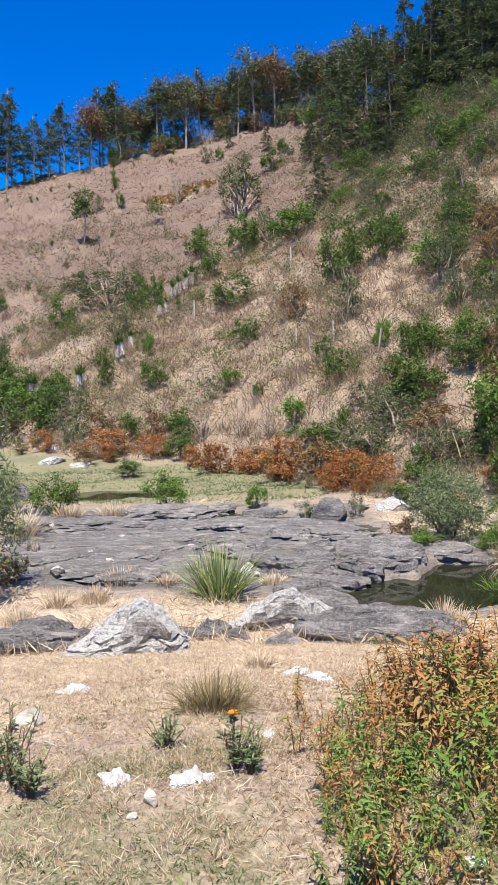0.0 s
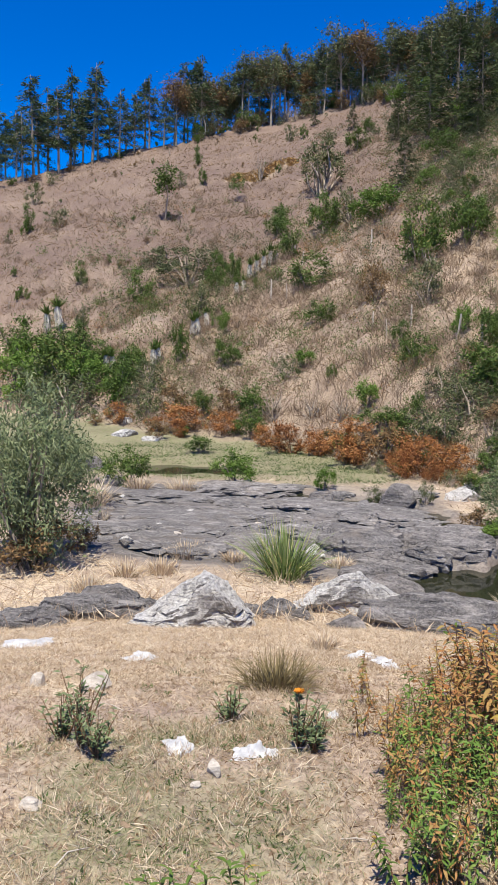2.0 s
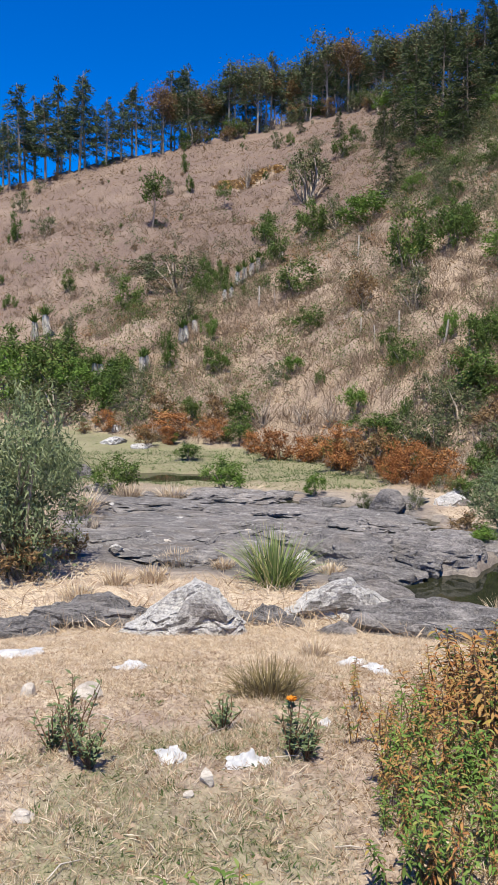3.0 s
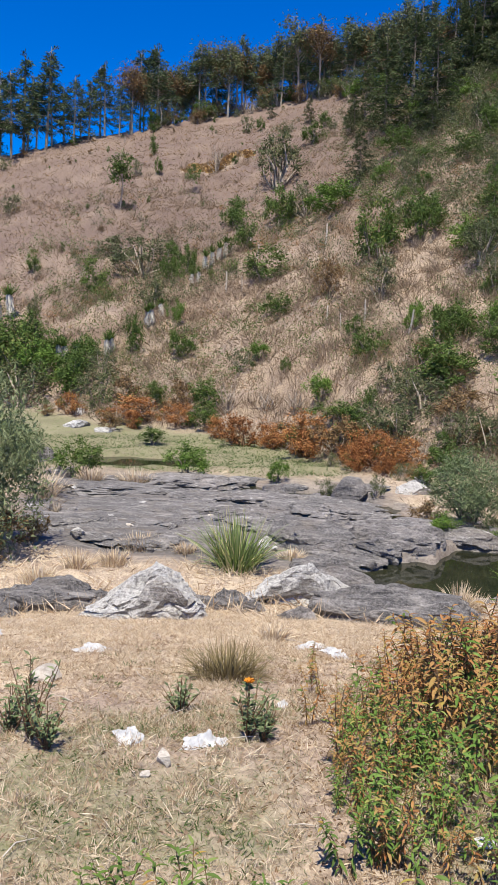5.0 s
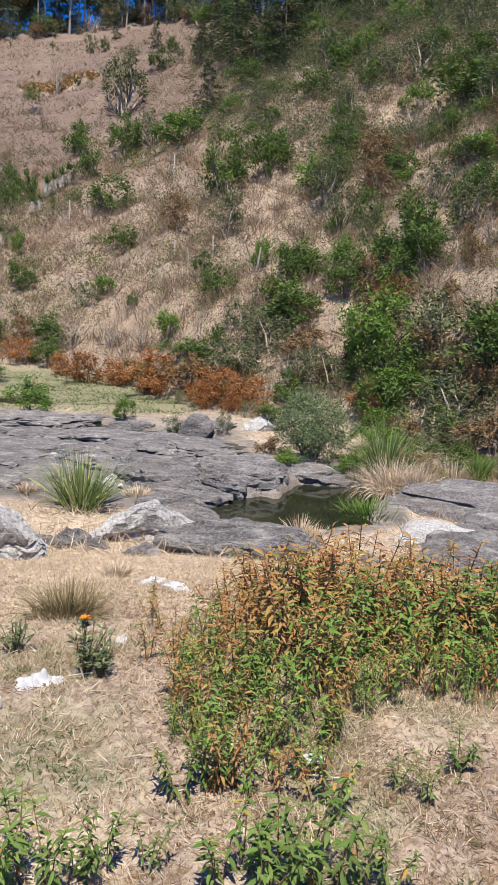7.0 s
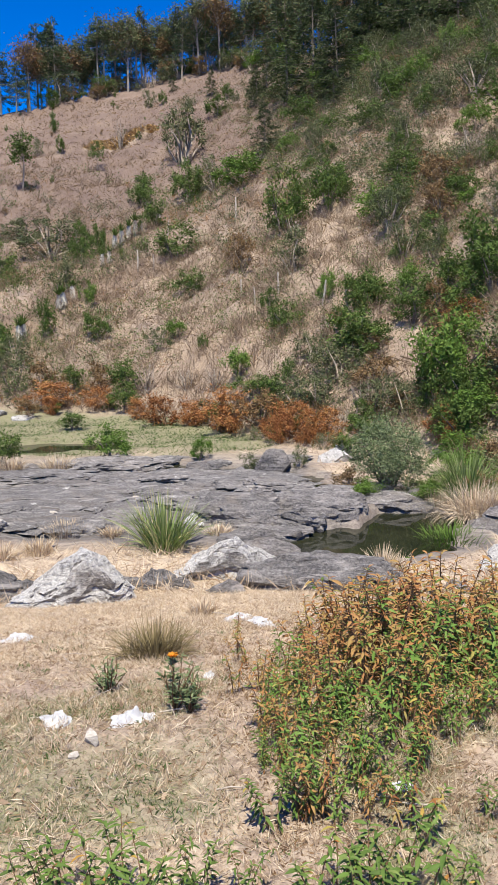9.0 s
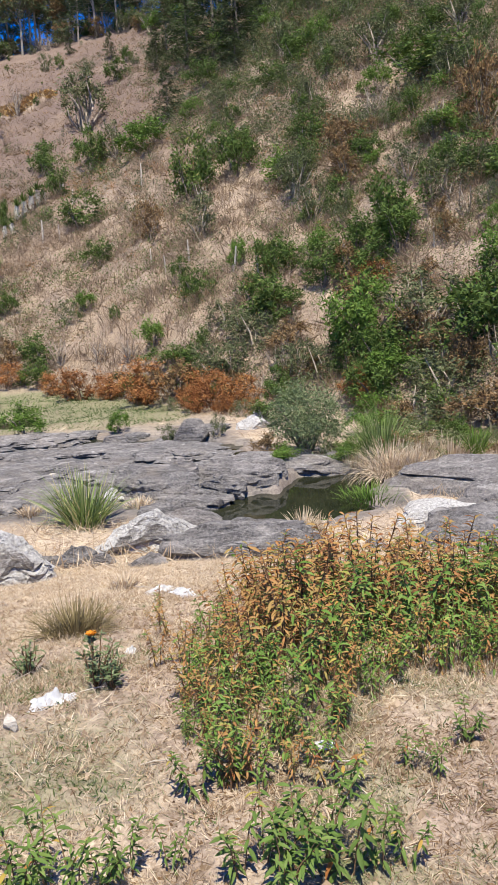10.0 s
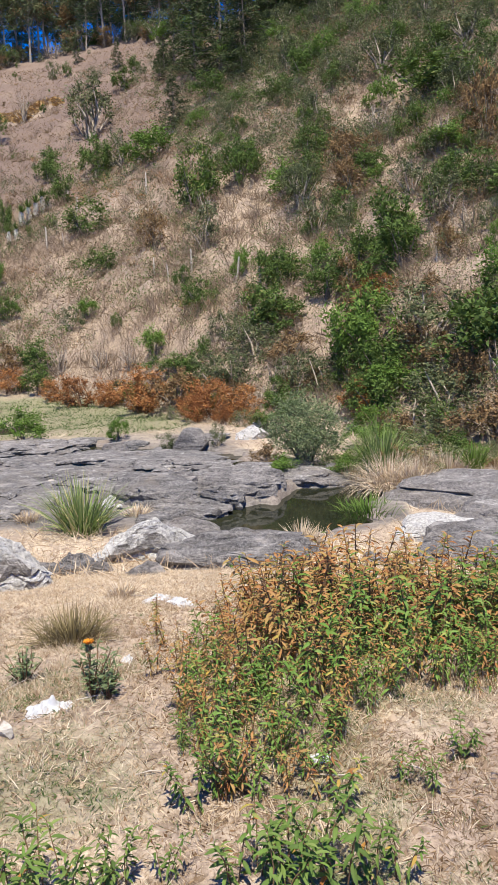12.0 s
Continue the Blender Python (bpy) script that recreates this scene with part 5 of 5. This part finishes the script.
LEAF_SHAPES = [lance_leaf(s, 0.092, 0.025) for s in range(4)]
LEAF_MESHES = [mesh("leaf", v, f, WEED_SINGLE, True) for v, f in LEAF_SHAPES]


def turned(v, m):
    m = np.array(m)
    return v @ m[:3, :3].T + m[:3, 3]


def weed_meshes(seed, leaf_material, n_leaf, size=1.0):
    """A leafy stalk half a metre high: stems, joined foliage and the poses of single leaves."""
    r = np.random.default_rng(seed)
    stems, blades = [], []
    for s in range(r.integers(2, 5)):
        a = r.random() * 6.283
        lean = 0.06 + 0.12 * r.random()
        h = 0.38 + 0.16 * r.random()
        pts = [np.array([0.03 * math.cos(a), 0.03 * math.sin(a), -0.03]), np.array([math.cos(a) * lean * 0.6, math.sin(a) * lean * 0.6, h * 0.55]), np.array([math.cos(a) * lean * 1.3, math.sin(a) * lean * 1.3, h])]
        stems.append(tube(pts, [0.006, 0.0045, 0.002], 5))
        for k in range(n_leaf):
            t = 0.18 + 0.82 * (k / n_leaf) ** 0.75
            p = pts[0] * (1 - t) ** 2 + 2 * t * (1 - t) * pts[1] + t * t * pts[2]
            b = a + k * 2.4 + r.normal() * 0.3
            up = 5 - 50 * t * r.random() + (1 - t) * 35
            blades.append(pose(*p, r.normal() * 20, up, math.degrees(b)) @ Matrix.Scale(size * (0.7 + 0.6 * r.random()) * (1.15 - 0.35 * t), 4))
    sv, sf = join(stems)
    r.shuffle(blades)
    single, rest = blades[:8], blades[8:]
    lv, lf = join([(turned(LEAF_SHAPES[i % 4][0], m), LEAF_SHAPES[i % 4][1]) for i, m in enumerate(rest)])
    return mesh("stems", sv, sf, TWIG, True), mesh("foliage", lv, lf, leaf_material, True), single


WEEDS = [weed_meshes(s, WEED_LEAF, 20, 0.85) for s in range(201, 208)]
RUSTY = [weed_meshes(s, RUSTY_WEED, 30, 0.68) for s in range(211, 215)]
LOW_WEEDS = [weed_meshes(s, GREEN_WEED, 18, 1.05) for s in range(221, 225)]


def plant_weed(kind, x, y, scale, r, label, group):
    stems, foliage, single = kind
    z = float(land(np.array([x]), np.array([y]))[0])
    ob = thing("weed_plant", label, "plant", group)
    stem = part("stem", stems, ob)
    part("foliage", foliage, ob)
    for i, m in enumerate(single):
        part("leaf", LEAF_MESHES[i % 4], stem, at=m)
    ob.matrix_basis = pose(x, y, z, r.normal() * 6, r.normal() * 6, r.uniform(0, 360)) @ Matrix.Scale(scale, 4)
    return ob


wr = np.random.default_rng(23)
for i in range(300):
    az = wr.uniform(5, 31)
    front = np.interp(az, [5, 8, 12, 14.5, 17, 19, 21, 31], [2.6, 2.35, 2.3, 2.35, 2.45, 2.8, 3.0, 3.2])
    back = np.interp(az, [5, 8, 11, 14, 20, 31], [2.9, 3.8, 4.6, 5.2, 5.2, 4.8])
    d = front + (back - front) * wr.random()
    size = np.interp(d - front, [0, 0.5, 0.9, 2.4], [0.38, 0.6, 0.9, 1.1]) * wr.uniform(0.55, 1.12) * np.interp(az, [5, 9, 13], [0.45, 0.68, 1.0])
    rusty = wr.random() < (0.95 if d > (3.2 if az < 15 else 3.9) and az < 25 else 0.42)
    x, y = d * math.sin(radians(az)), d * math.cos(radians(az))
    if rusty:
        plant_weed(RUSTY[i % 4], x, y, size, wr, "rust-brown drying leafy weed on the bank", "weeds on the bank")
    else:
        plant_weed(WEEDS[i % 7], x, y, size, wr, "green leafy weed with some yellow leaves", "weeds on the bank")
for i, (az, d, s) in enumerate([(-9.5, 2.0, 0.55), (-11.5, 2.05, 0.5), (-13.0, 2.0, 0.5), (-8.5, 1.9, 0.5), (-5.5, 2.0, 0.55), (-3.6, 1.95, 0.5), (-7.5, 1.95, 0.55), (-1.2, 2.0, 0.5), (0.6, 2.02, 0.45), (9.5, 1.95, 0.55), (11.5, 2.0, 0.6), (14.0, 1.95, 0.7),
                                (16.0, 2.0, 0.65), (18.0, 1.95, 0.7), (20.5, 2.0, 0.55), (13.0, 1.85, 0.6), (22.5, 2.05, 0.45), (24.5, 2.45, 0.4), (22.3, 2.5, 0.35), (26.5, 2.7, 0.45), (6.2, 2.35, 0.5), (4.0, 2.0, 0.4), (5.5, 2.7, 0.4)]):
    plant_weed(LOW_WEEDS[i % 4], d * math.sin(radians(az)), d * math.cos(radians(az)), s * (0.82 if az < -2 else 0.72), wr, "low green broad-leaved weed on bare soil", "low weeds near the path")

for i in range(64):
    az = wr.uniform(3.0, 18)
    d = wr.uniform(2.35, 3.5) + 0.25 * max(0, 7 - az)
    kind = RUSTY[i % 4] if i % 2 else WEEDS[i % 7]
    plant_weed(kind, d * math.sin(radians(az)), d * math.cos(radians(az)), wr.uniform(0.3, 0.5), wr, "low sprawling weed with green and rusty leaves", "weeds on the bank")

# ---- seedlings and the orange flower ----
for i, (az, d, h, w, kind) in enumerate(SEEDLINGS):
    x, y, z = spot(az, d)
    r = np.random.default_rng(300 + i)
    ob = thing("seedling", "slender grey-green herb in dry grass" if kind == "fern" else "herb with one orange flower head", "plant")
    stems, feet, ways = [], [], []
    for s in range(13 if kind == "fern" else 15):
        a = r.random() * 6.283
        tip = np.array([math.cos(a) * w * 0.8 * r.random(), math.sin(a) * w * 0.8 * r.random(), h * (0.6 + 0.4 * r.random())])
        if s == 0:
            tip = np.array([0, 0, h])
        stems.append(tube([(0, 0, -0.02), tip * 0.5 + r.normal(size=3) * 0.008, tip], [0.004, 0.003, 0.0012], 5))
        for k in range(11):
            t = 0.1 + 0.9 * r.random()
            feet.append(tip * t)
            ways.append(np.array([r.normal(), r.normal(), 0.5]))
    sticks = [part("stem", mesh("stem", sv, sf, TWIG), ob) for sv, sf in stems]
    lv, lf = leaves(np.array(feet), np.array(ways), 0.042, 0.011, r, 0.1, face=np.tile([0.0, -0.3, 1.0], (len(feet), 1)))
    part("foliage", mesh("foliage", lv, lf, WILLOW_LEAF), ob)
    if kind == "flower":
        a = np.linspace(0, 6.283, 34)[:-1]
        fv, ff = leaves(np.tile([0, 0, h], (33, 1)), np.stack([np.cos(a), np.sin(a), 0.3 + 0.5 * r.random(33)], 1), 0.026, 0.013, r)
        part("flower_head", mesh("flower_head", fv, ff, PETAL), sticks[0], "orange petals")
    ob.matrix_basis = pose(x, y, z)


# ---- litter and sticks ----
def bag_mesh(seed, wide, high):
    """A crumpled thin plastic bag."""
    n = 30
    g = np.linspace(-1, 1, n)
    X, Y = np.meshgrid(g, g)
    s = seed * 13.7
    R = np.hypot(X, Y) * (0.85 + 0.5 * (fbm(X * 1.5 + s, Y * 1.5 + s, seed, 3)))
    crease = np.abs(fbm(X * 2.2 + s, Y * 2.2, seed + 1, 4) - 0.5) * 2
    Z = (1 - np.clip(R, 0, 1) ** 2) * (0.25 + 0.8 * crease) * high + 0.010 * crease
    X2 = X * wide / 2 * (0.8 + 0.6 * fbm(Y * 2 + s, X, seed + 2, 3))
    Y2 = Y * wide * 0.36 * (0.8 + 0.6 * fbm(X * 2 + s, Y, seed + 3, 3))
    k = (np.arange(n - 1)[:, None] * n + np.arange(n - 1)[None]).ravel()
    return mesh("plastic_bag", np.stack([X2, Y2, Z], -1).reshape(-1, 3), np.stack([k, k + 1, k + n + 1, k + n], 1), PLASTIC, False)


for i, (az, d, h, w) in enumerate(BAGS):
    x, y, z = spot(az, d)
    ob = tagged(new("plastic_bag", bag_mesh(i + 1, w * 0.95, h * 0.65)), "crumpled white plastic bag on dry grass", "litter", "litter")
    ob.matrix_basis = pose(x, y, z + 0.012, 0, 0, 50 * i)
sr = np.random.default_rng(31)
for i in range(26):
    az, d = sr.uniform(-20, 28), sr.uniform(2.1, 8.5)
    x, y, z = spot(az, d)
    L = sr.uniform(0.10, 0.28)
    tv, tf = tube([(-L / 2, 0, 0.008), (0, sr.normal() * 0.02, 0.014), (L / 2, 0, 0.008)], [0.0025, 0.003, 0.0015], 5)
    ob = tagged(new("twig", mesh("twig", tv, tf, STAKE)), "dry pale broken twig lying on the ground", "twig", "twigs on the ground")
    ob.matrix_basis = pose(x, y, z + 0.004, 0, 0, sr.uniform(0, 180))
